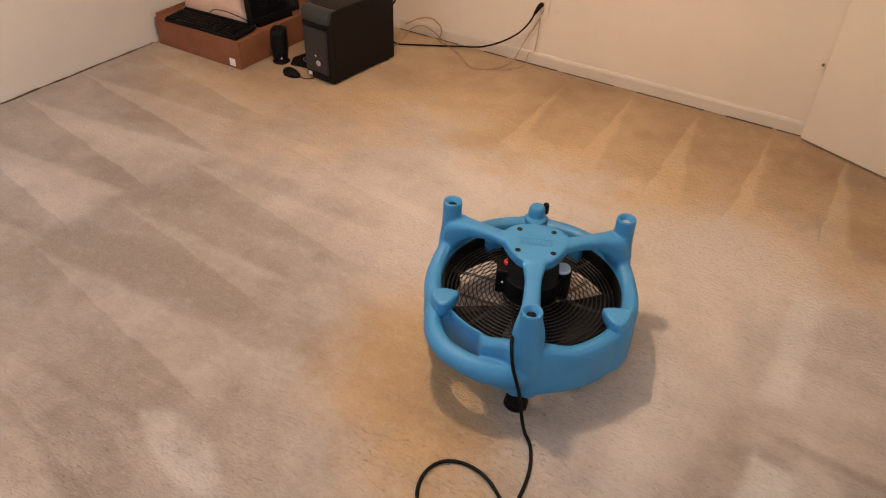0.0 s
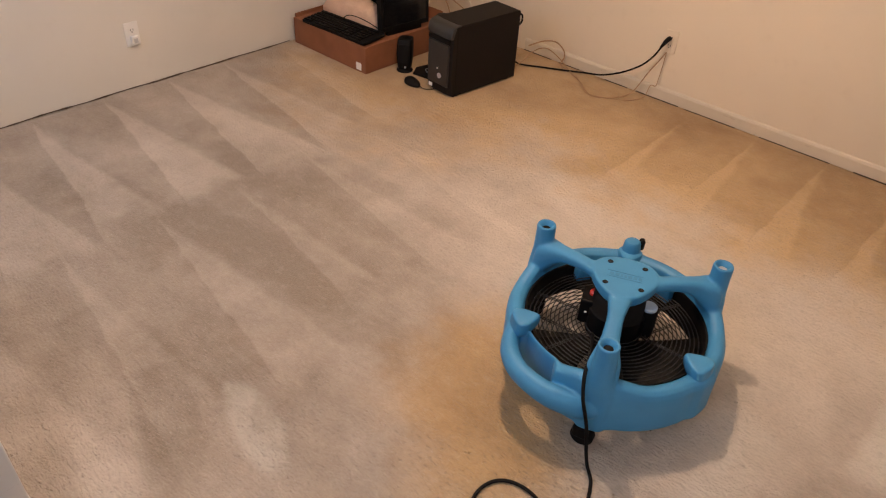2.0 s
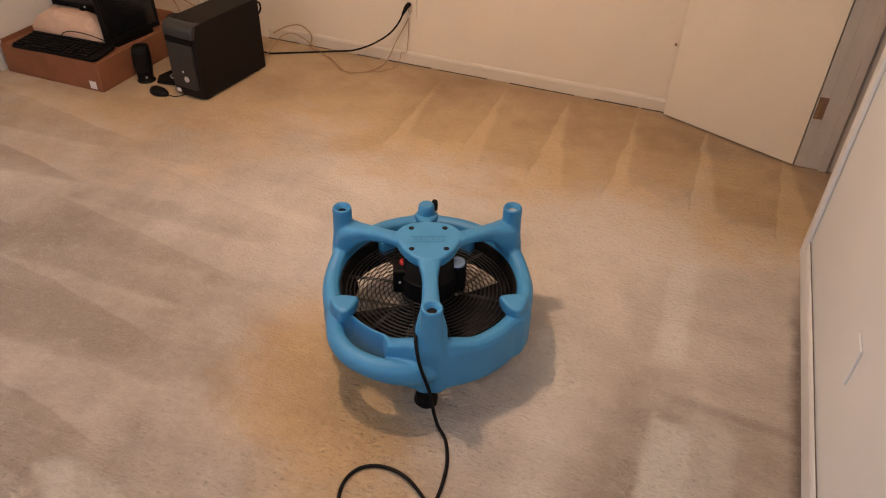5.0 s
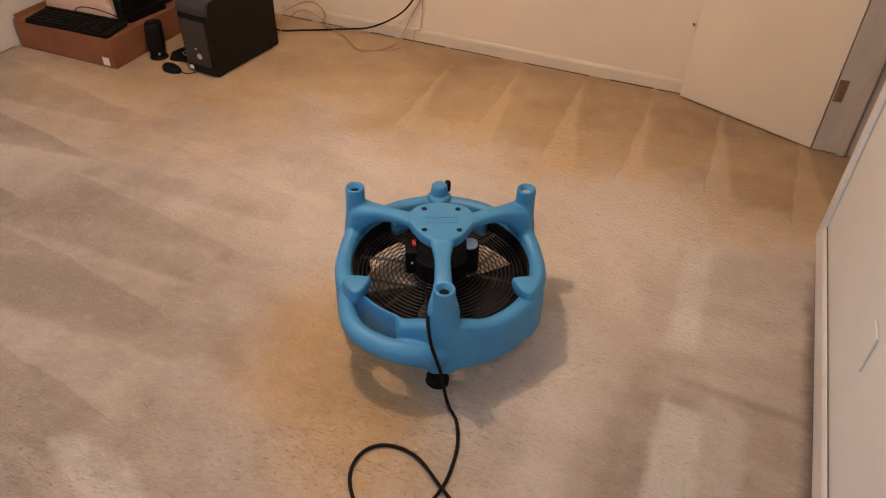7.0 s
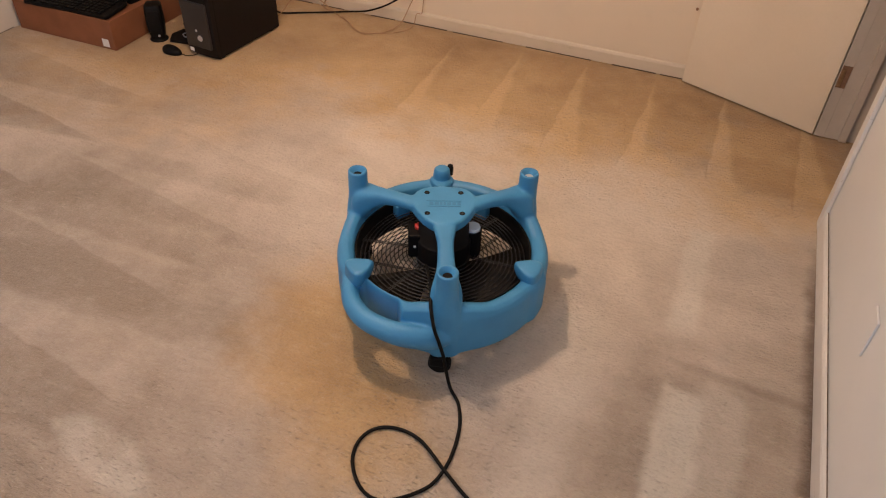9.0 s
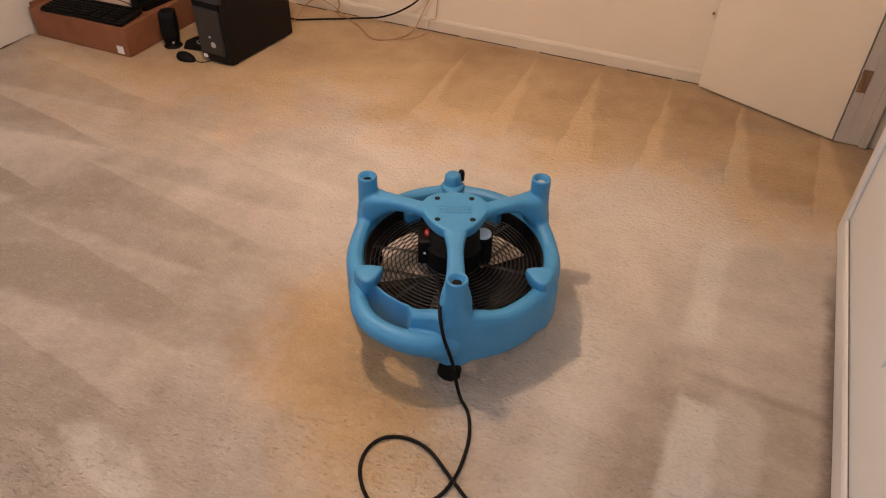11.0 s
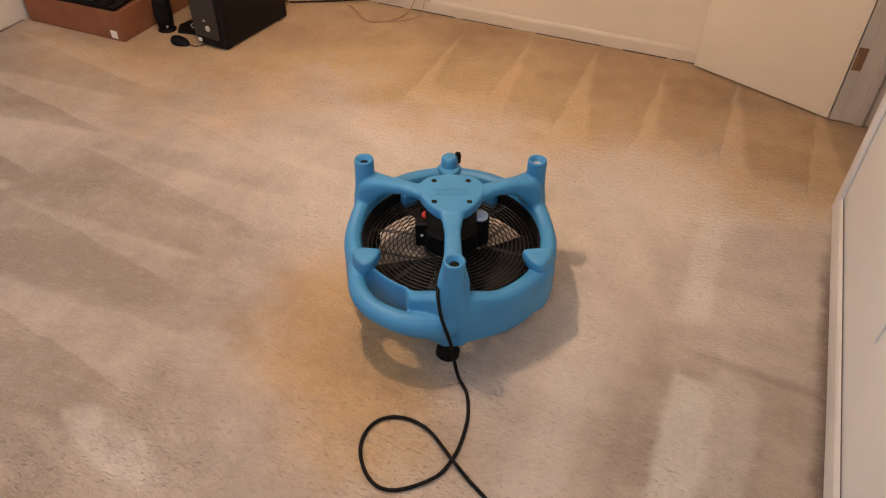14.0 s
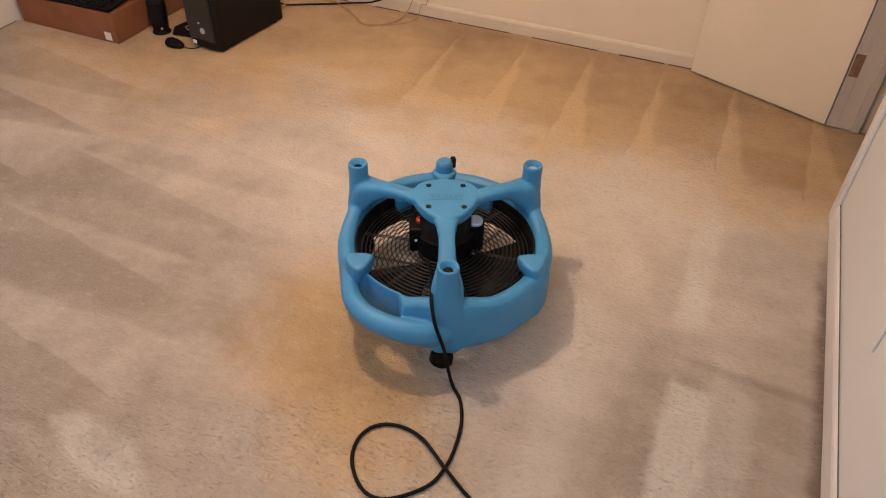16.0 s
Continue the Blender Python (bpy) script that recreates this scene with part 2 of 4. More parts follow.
M_DOOR = surface("door_paint", (0.675, 0.585, 0.445), (0.72, 0.63, 0.485), 0.42, 2.5, 90, 0.10, 0.0008)
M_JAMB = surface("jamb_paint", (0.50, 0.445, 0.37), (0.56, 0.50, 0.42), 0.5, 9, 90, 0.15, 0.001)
M_GAP = surface("dark_joint", (0.07, 0.05, 0.035), (0.15, 0.105, 0.07), 0.9, 30, 160)
M_BLUE = surface("blue_moulded_plastic", (0.044, 0.215, 0.435), (0.060, 0.26, 0.505), 0.5, 9, 420, 0.35, 0.0006, speck=0.35)
M_BLUE2 = surface("blue_letters", (0.034, 0.175, 0.36), (0.044, 0.20, 0.40), 0.5, 20, 420)
M_BLACK = surface("black_plastic", (0.005, 0.0045, 0.0044), (0.0085, 0.0075, 0.007), 0.5, 12, 300, 0.2, 0.0004, spec=0.10)
M_STEEL = surface("black_coated_wire", (0.010, 0.010, 0.011), (0.022, 0.022, 0.024), 0.38, 14, 300)
M_RUBBER = surface("black_rubber", (0.005, 0.0045, 0.0045), (0.009, 0.008, 0.0075), 0.6, 40, 300, spec=0.12)
M_CASE = surface("dark_grey_case_steel", (0.0065, 0.005, 0.0044), (0.0095, 0.0075, 0.0065), 0.6, 5, 500, 0.2, 0.0003, spec=0.18)
M_BEZEL = surface("grey_bezel_plastic", (0.018, 0.017, 0.017), (0.025, 0.024, 0.024), 0.45, 9, 400)
M_SCREEN = surface("glossy_screen", (0.006, 0.006, 0.007), (0.009, 0.009, 0.010), 0.22, 3, 30, 0.02)
M_SILVER = surface("silver_plastic", (0.52, 0.53, 0.54), (0.60, 0.61, 0.62), 0.32, 20, 300, 0.05, 0.0005, 0.5)
M_WHITE = surface("white_plastic", (0.78, 0.77, 0.74), (0.83, 0.82, 0.79), 0.38, 12, 200, 0.05)
M_LABEL = surface("white_paper_label", (0.74, 0.72, 0.68), (0.80, 0.78, 0.74), 0.7, 40, 200)
M_RED = surface("red_switch", (0.52, 0.035, 0.02), (0.62, 0.05, 0.03), 0.35, 30, 300)
M_PALE = surface("pale_blue_cap", (0.40, 0.50, 0.62), (0.46, 0.56, 0.68), 0.3, 30, 300)
M_BEIGE = surface("beige_cable", (0.33, 0.20, 0.10), (0.40, 0.25, 0.13), 0.55, 20, 200)
M_CREAM = surface("cream_cable", (0.70, 0.62, 0.48), (0.76, 0.68, 0.54), 0.5, 20, 200)
M_BAG = surface("crumpled_pale_bag", (0.56, 0.38, 0.27), (0.66, 0.48, 0.35), 0.5, 14, 90, 0.6, 0.004)
M_WOOD = surface("bare_wood", (0.16, 0.085, 0.045), (0.25, 0.14, 0.075), 0.75, 40, 220, 0.5, 0.001)
M_BRASS = surface("tarnished_hinge", (0.30, 0.19, 0.10), (0.42, 0.28, 0.16), 0.4, 50, 200, 0.2, 0.0005, 0.8)
M_SLOT = surface("socket_slots", (0.03, 0.03, 0.03), (0.05, 0.05, 0.05), 0.6, 30, 200)


# ---- mesh helpers ----
def part(name, bm, material, parent=None, label="", smooth=False, bevel=0.0):
    me = bpy.data.meshes.new(name)
    if bevel:
        bmesh.ops.bevel(bm, geom=bm.edges[:], offset=bevel, segments=2, affect="EDGES", profile=0.5, clamp_overlap=True)
    bmesh.ops.recalc_face_normals(bm, faces=bm.faces[:])
    bm.to_mesh(me)
    bm.free()
    me.materials.append(material)
    if smooth:
        me.shade_smooth()
    ob = new(name, me)
    if smooth == "auto":
        me.set_sharp_from_angle(angle=radians(38))
    if parent is not None:
        ob.parent = parent
    if label:
        ob["label"] = label
    return ob


def base(name, x, y, z=0.0, turn=0.0):
    e = new(name)
    e.empty_display_size = 0.1
    e.matrix_basis = pose(x, y, z, 0, 0, turn)
    return e


def box(lo, hi, bm=None, m=None):
    bm = bm or bmesh.new()
    mid = [(a + b) / 2 for a, b in zip(lo, hi)]
    size = [b - a for a, b in zip(lo, hi)]
    mat = Matrix.Translation(mid) @ Matrix.Diagonal((*size, 1))
    bmesh.ops.create_cube(bm, size=1.0, matrix=(m @ mat) if m is not None else mat)
    return bm


def cyl(p, r1, r2, h, segs=32, bm=None, m=None):
    bm = bm or bmesh.new()
    mat = Matrix.Translation((p[0], p[1], p[2] + h / 2))
    bmesh.ops.create_cone(bm, cap_ends=True, segments=segs, radius1=r1, radius2=r2, depth=h, matrix=(m @ mat) if m is not None else mat)
    return bm


def lathe(profile, segs=64, bm=None, shape=None, closed=False, m=None):
    """Turns a profile of (r, z) about z; shape(angle, r, z) gives the local radius and height."""
    bm = bm or bmesh.new()
    rings = []
    for k in range(segs):
        a = math.tau * k / segs
        ring = []
        for r, z in profile:
            if shape:
                r, z = shape(a, r, z)
            v = Vector((r * math.cos(a), r * math.sin(a), z))
            ring.append(bm.verts.new(m @ v if m is not None else v))
        rings.append(ring)
    n = len(profile)
    for k in range(segs):
        p, q = rings[k], rings[(k + 1) % segs]
        for j in range(n if closed else n - 1):
            bm.faces.new((p[j], q[j], q[(j + 1) % n], p[(j + 1) % n]))
    if not closed:
        for j in (0, n - 1):
            if profile[j][0] > 1e-5:
                bm.faces.new([ring[j] for ring in rings])
    return bm


def spline(points, steps=8):
    """Points of a smooth line through the given ones."""
    pts = [Vector(p) for p in points]
    out = []
    for i in range(len(pts) - 1):
        a, b, c, d = pts[max(i - 1, 0)], pts[i], pts[i + 1], pts[min(i + 2, len(pts) - 1)]
        for k in range(steps):
            t = k / steps
            out.append(0.5 * (2 * b + (c - a) * t + (2 * a - 5 * b + 4 * c - d) * t * t + (3 * b - a - 3 * c + d) * t ** 3))
    return out + [pts[-1]]


def tube(points, radius, segs=10, bm=None, loop=False, flat=1.0, caps=True):
    """A round or oval rod along points; radius is a number or one per point; flat scales its height."""
    bm = bm or bmesh.new()
    rings, n = [], len(points)
    for i, p in enumerate(points):
        a = points[(i - 1) % n] if loop else points[max(i - 1, 0)]
        b = points[(i + 1) % n] if loop else points[min(i + 1, n - 1)]
        d = (Vector(b) - Vector(a)).normalized()
        side = d.cross(Vector((0, 0, 1)))
        side = side.normalized() if side.length > 1e-3 else Vector((1, 0, 0))
        up = side.cross(d)
        r = radius[i] if isinstance(radius, (list, tuple)) else radius
        rings.append([bm.verts.new(Vector(p) + side * (r * math.cos(t)) + up * (r * flat * math.sin(t))) for t in (math.tau * k / segs for k in range(segs))])
    for i in range(n if loop else n - 1):
        p, q = rings[i], rings[(i + 1) % n]
        for k in range(segs):
            bm.faces.new((p[k], p[(k + 1) % segs], q[(k + 1) % segs], q[k]))
    if not loop and caps:
        bm.faces.new(rings[0])
        bm.faces.new(rings[-1])
    return bm


def prism(outline, z0, z1, bm=None, m=None):
    bm = bm or bmesh.new()
    lo = [bm.verts.new((m @ Vector((x, y, z0))) if m is not None else (x, y, z0)) for x, y in outline]
    hi = [bm.verts.new((m @ Vector((x, y, z1))) if m is not None else (x, y, z1)) for x, y in outline]
    n = len(outline)
    bm.faces.new(lo[::-1])
    bm.faces.new(hi)
    for k in range(n):
        bm.faces.new((lo[k], lo[(k + 1) % n], hi[(k + 1) % n], hi[k]))
    return bm


def structure(name, bm, material, label, category="", bevel=0.0):
    return tagged(part(name, bm, material, None, label, bevel=bevel), category=category or name.split("_")[0], kind="structure")


# ---- the room ----
W, NEAR, H, T = 3.908, -3.325, 2.44, 0.12
NORTH, REAR, END = 0.012, -3.9, 2.17
DOOR_Y0, DOOR_Y1, DOOR_H = -0.944, -0.262, 2.04

fl = bmesh.new()
bmesh.ops.create_grid(fl, x_segments=60, y_segments=60, size=0.5, matrix=Matrix.Translation((2.4, -2.2, 0)) @ Matrix.Diagonal((5.6, 5.0, 1, 1)))
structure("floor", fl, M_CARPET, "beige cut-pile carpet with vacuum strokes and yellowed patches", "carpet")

structure("wall_north", box((-T, NORTH, 0), (W + 1.2, T, H)), M_WALL, "cream painted wall with scuffed baseboard", "wall")
structure("wall_west", box((-T, NEAR - T, 0), (0, NORTH, H)), M_WESTWALL, "off-white painted wall meeting the carpet without trim", "wall")
east = box((W, REAR - T, 0), (W + T, DOOR_Y0, H))
box((W, DOOR_Y1, 0), (W + T, NORTH, H), east)
box((W, DOOR_Y0, DOOR_H), (W + T, DOOR_Y1, H), east)
structure("wall_east", east, M_WHITEWALL, "white painted wall with a doorway in it", "wall")
WX0, WX1, WZ0, WZ1 = 0.28, 1.72, 0.9, 2.12
south = box((0, NEAR - T, 0), (WX0, NEAR, H))
box((WX1, NEAR - T, 0), (END, NEAR, H), south)
box((WX0, NEAR - T, 0), (WX1, NEAR, WZ0), south)
box((WX0, NEAR - T, WZ1), (WX1, NEAR, H), south)
structure("wall_south", south, M_WALL, "cream painted wall with an added window opening and a white corner", "wall")
alcove = box((END - T, REAR - T, 0), (END, NEAR - T, H))
AX0, AX1, AZ0, AZ1 = 2.46, 3.74, 1.36, 2.24
box((END, REAR - T, 0), (AX0, REAR, H), alcove)
box((AX1, REAR - T, 0), (W, REAR, H), alcove)
box((AX0, REAR - T, 0), (AX1, REAR, AZ0), alcove)
box((AX0, REAR - T, AZ1), (AX1, REAR, H), alcove)
structure("wall_alcove", alcove, M_WALL, "cream painted walls of the entry alcove", "wall")
corner = structure("trim_corner", box((END, NEAR - 0.10, 0.004), (END + 0.012, NEAR + 0.004, H - 0.02)), M_TRIM, "white painted corner board with a chipped edge", "trim", 0.003)
part("corner_bead", tube([Vector((END + 0.014, NEAR - 0.07, 0.01)), Vector((END + 0.014, NEAR - 0.07, H - 0.03))], 0.006, 8), M_TRIM, corner, smooth=True)
closet = box((W + 1.1, -1.6, 0), (W + 1.2, NORTH, H))
box((W + T, -1.7, 0), (W + 1.2, -1.6, H), closet)
structure("wall_closet", closet, M_WALL, "plain painted walls beyond the doorway", "wall")
structure("ceiling", box((-T, REAR - T, H), (W + 1.2, T, H + 0.1)), M_CEIL, "white textured ceiling", "ceiling")

# both windows are out of view, added where cool daylight is assumed to enter
win = base("window_1", 1.0, NEAR - 0.08, WZ0)
tagged(win, "unseen white framed window, added to let in daylight", "window", kind="structure")
for a in ((-0.72, -0.03, 0, -0.67, 0.03, 1.22), (0.67, -0.03, 0, 0.72, 0.03, 1.22), (-0.67, -0.03, 0, 0.67, 0.03, 0.05), (-0.67, -0.03, 1.17, 0.67, 0.03, 1.22), (-0.02, -0.03, 0.05, 0.02, 0.0, 1.17)):
    part("window_frame", box(a[:3], a[3:]), M_WHITE, win, bevel=0.003)
win2 = base("window_2", 3.1, REAR - 0.08, AZ0)
tagged(win2, "unseen white framed window added to the entry alcove", "window", kind="structure")
for a in ((-0.64, -0.03, 0, -0.59, 0.03, 0.88), (0.59, -0.03, 0, 0.64, 0.03, 0.88), (-0.59, -0.03, 0, 0.59, 0.03, 0.05), (-0.59, -0.03, 0.83, 0.59, 0.03, 0.88), (-0.02, -0.03, 0.05, 0.02, 0.0, 0.83)):
    part("window_frame", box(a[:3], a[3:]), M_WHITE, win2, bevel=0.003)


def baseboard(name, x0, y0, x1, y1, nx, ny, h=0.075, th=0.013, gap=True, paint=None):
    """A moulded skirting board from one point to another; (nx, ny) points into the room."""
    d = Vector((x1 - x0, y1 - y0, 0))
    length, d = d.length, d.normalized()
    inn = Vector((nx, ny, 0))
    prof = [(0.0, 0.003), (th, 0.003), (th, h - 0.016), (th - 0.004, h - 0.005), (th - 0.009, h), (0.0, h)]
    bm, rows, steps = bmesh.new(), [], max(2, int(length / 0.16))
    for k in range(steps + 1):
        p = Vector((x0, y0, 0)) + d * (length * k / steps)
        wave = noise.noise(p * 2.7) * 0.0025
        rows.append([bm.verts.new(p + inn * (a + (wave if a > 0 else 0)) + Vector((0, 0, b + wave * 0.8))) for a, b in prof])
    for p, q in zip(rows, rows[1:]):
        for j in range(len(prof)):
            bm.faces.new((p[j], q[j], q[(j + 1) % len(prof)], p[(j + 1) % len(prof)]))
    bm.faces.new(rows[0]), bm.faces.new(rows[-1])
    ob = structure(name, bm, paint or M_TRIM, "painted wooden baseboard with chips and a dark joint", "baseboard")
    if gap:
        # broken dark joint along the foot
        dark, at, rr = bmesh.new(), 0.0, random.Random(len(name) + int(length * 100))
        while at < length - 0.05:
            run = min(0.06 + 0.35 * rr.random(), length - at)
            a = Vector((x0, y0, 0)) + d * at + inn * 0.002
            b = Vector((x0, y0, 0)) + d * (at + run) + inn * (th + 0.001 + 0.003 * rr.random())
            box([min(a.x, b.x), min(a.y, b.y), 0.001], [max(a.x, b.x), max(a.y, b.y), 0.0045 + 0.002 * rr.random()], dark)
            at += run + 0.02 + 0.16 * rr.random() ** 2
        part("floor_joint", dark, M_GAP, ob)
    return ob


baseboard("baseboard_1", 1.0, NORTH, W, NORTH, 0, -1, 0.072, 0.009, paint=M_CREAMTRIM)
baseboard("baseboard_2", W, DOOR_Y0 - 0.052, W, REAR, -1, 0, 0.085, 0.014, gap=False)
baseboard("baseboard_3", 0, NEAR, END, NEAR, 0, 1, 0.115, 0.016, paint=M_WHITE)
# the sealed top joint of the east baseboard and the frayed carpet edge along the west wall
joint = tube(spline([(W - 0.004, -1.0, 0.088), (W - 0.004, -1.5, 0.089), (W - 0.0045, -2.1, 0.088), (W - 0.004, -3.2, 0.09)], 10), 0.0015, 6)
structure("trim_joint", joint, M_GAP, "dark open caulk joint above the baseboard", "trim")
rng = random.Random(4)
edge = spline([(0.003 + 0.003 * rng.random(), -3.25 + 0.12 * k, 0.003 + 0.004 * rng.random()) for k in range(20)], 3)
structure("trim_carpet_edge", tube(edge, [0.0015 + 0.003 * rng.random() for _ in edge], 6), M_GAP, "dark frayed carpet edge at the wall", "trim")

# ---- doorway with its casing, jamb and open door ----
casing = structure("trim_casing", box((W - 0.016, DOOR_Y0 - 0.052, 0.004), (W - 0.001, DOOR_Y0 + 0.004, DOOR_H + 0.05), None), M_TRIM, "painted flat door casing", "trim", 0.003)
part("casing_head", box((W - 0.016, DOOR_Y0 + 0.004, DOOR_H), (W - 0.001, DOOR_Y1, DOOR_H + 0.05)), M_TRIM, casing, bevel=0.003)
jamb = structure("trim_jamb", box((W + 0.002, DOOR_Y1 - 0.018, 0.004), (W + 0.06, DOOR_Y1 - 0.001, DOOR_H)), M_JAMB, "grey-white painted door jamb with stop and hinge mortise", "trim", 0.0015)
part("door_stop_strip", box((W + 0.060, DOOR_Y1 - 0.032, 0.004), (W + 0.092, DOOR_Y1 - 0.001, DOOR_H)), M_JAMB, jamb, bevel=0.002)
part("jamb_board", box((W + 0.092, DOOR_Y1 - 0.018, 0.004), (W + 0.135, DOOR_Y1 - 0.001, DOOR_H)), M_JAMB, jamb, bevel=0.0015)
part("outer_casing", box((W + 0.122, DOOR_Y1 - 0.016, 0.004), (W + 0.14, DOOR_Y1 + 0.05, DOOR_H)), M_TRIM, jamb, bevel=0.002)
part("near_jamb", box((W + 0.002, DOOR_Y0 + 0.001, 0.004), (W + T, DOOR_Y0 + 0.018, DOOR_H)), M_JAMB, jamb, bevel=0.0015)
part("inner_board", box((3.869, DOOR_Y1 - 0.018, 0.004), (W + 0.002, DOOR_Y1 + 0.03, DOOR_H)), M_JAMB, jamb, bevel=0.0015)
part("hinge_mortise", box((3.873, DOOR_Y1 - 0.0205, 0.238), (3.909, DOOR_Y1 - 0.0175, 0.335)), M_WOOD, jamb, "bare wood hinge mortise")
part("hinge_leaf", box((3.874, DOOR_Y1 - 0.023, 0.245), (3.889, DOOR_Y1 - 0.020, 0.318)), M_BRASS, jamb, "tarnished hinge leaf")

hx, hy, fx, fy = 3.862, -0.287, 3.262, -0.030
turn = math.degrees(math.atan2(fy - hy, fx - hx))
wide = math.hypot(fx - hx, fy - hy)
door = base("door_1", hx, hy, 0.009, turn)
tagged(door, "flat cream painted door standing open against the wall", "door", kind="structure")
part("door_slab", box((0, -0.034, 0), (wide, 0.0, 2.02)), M_DOOR, door, bevel=0.0025)
part("door_knob", lathe([(0.0, 0.0), (0.026, 0.0), (0.026, 0.006), (0.011, 0.012), (0.011, 0.03), (0.024, 0.04), (0.027, 0.052), (0.018, 0.064), (0.0, 0.066)], 24, m=pose(wide - 0.06, 0.0, 0.95, -90)), M_BRASS, door, "tarnished round knob", True)
nub = base("door_bumper", 3.245, -0.012, 0.352)
tagged(nub, "small dark bumper stud fixed on the wall beside the door", "door stop")
part("stud", lathe([(0.0, 0.0), (0.006, 0.0), (0.006, 0.008), (0.004, 0.012), (0.0, 0.013)], 16, m=pose(0, 0.012, 0, 90)), M_WOOD, nub, smooth="auto")


# ---- wall plates ----
def wall_plate(name, x, y, z, turn, label, sockets, material):
    e = base(name, x, y, z, turn)
    tagged(e, label, "outlet")
    part("plate", box((-0.036, -0.007, -0.058), (0.036, -0.0005, 0.058)), material, e, bevel=0.0025)
    for dz in sockets:
        s = part("socket", cyl((0, 0, 0), 0.017, 0.0165, 0.0025, 24, m=pose(0, -0.007, dz, 90)), material, e)
        for dx in (-0.0065, 0.0065):
            part("slot", box((dx - 0.0015, -0.0104, dz - 0.002), (dx + 0.0015, -0.0090, dz + 0.007)), M_SLOT, s)
        part("slot", box((-0.0025, -0.0104, dz - 0.011), (0.0025, -0.0090, dz - 0.006)), M_SLOT, s)
    return e


wall_plate("wall_outlet", 1.89, NORTH, 0.315, 0, "cream double outlet on the wall with a plug in it", (-0.02, 0.02), M_WALL)
o2 = wall_plate("wall_outlet", 0.0, -1.895, 0.272, 90, "white double outlet with a small adapter plugged in", (-0.02, 0.02), M_WHITE)
part("adapter", box((-0.018, -0.034, -0.046), (0.018, -0.0105, -0.002)), M_WHITE, o2, "small worn white adapter", bevel=0.004)
part("adapter_face", box((-0.010, -0.0352, -0.036), (0.010, -0.0345, -0.014)), M_SILVER, o2, "grey face of the adapter")
wall_plate("wall_plate", W, -1.898, 0.353, -90, "blank cover plate painted over in the white of the wall", (), M_WHITEWALL)

# ---- ceiling light, out of view but the source of the warm light ----
cl = base("ceiling_light", LAMP[0], LAMP[1], H)
tagged(cl, "plain ceiling light with a bare bulb in a white holder", "ceiling light")
part("rose", lathe([(0.0, -0.002), (0.075, -0.002), (0.075, -0.015), (0.05, -0.026), (0.024, -0.032), (0.0, -0.032)], 32), M_WHITE, cl, smooth="auto")
part("lamp_holder", lathe([(0.0, -0.030), (0.022, -0.032), (0.022, -0.066), (0.018, -0.070), (0.0, -0.070)], 24), M_WHITE, cl, smooth="auto")


# ---- the blue air mover ----
def fan_body_shape(a, r, z):
    """Narrows the housing behind the grip and swells it at the three posts."""
    deg = math.degrees(a)

    def near(centre, half, soft):
        d = abs((deg - centre + 180) % 360 - 180)
        t = min(max((half + soft - d) / soft, 0), 1)
        return t * t * (3 - 2 * t)

    if r > 0.27:
        part_out = min(1, (r - 0.27) / 0.02)
        r = 0.262 + (r - 0.262) * (1 - 0.72 * near(200, 12, 6))
        for c in (-120, 0, 120):
            r += 0.006 * near(c, 5, 9) * part_out
        for c in (-60, 60):
            r += 0.009 * near(c, 5, 5) * part_out
    if z > 0.2:
        for c in (-120, 0, 120):
            z += 0.022 * near(c, 8, 20) * min(1, (z - 0.2) / 0.02)
        z += 0.016 * near(60, 30, 26) * min(1, (z - 0.2) / 0.02)
    return r, z


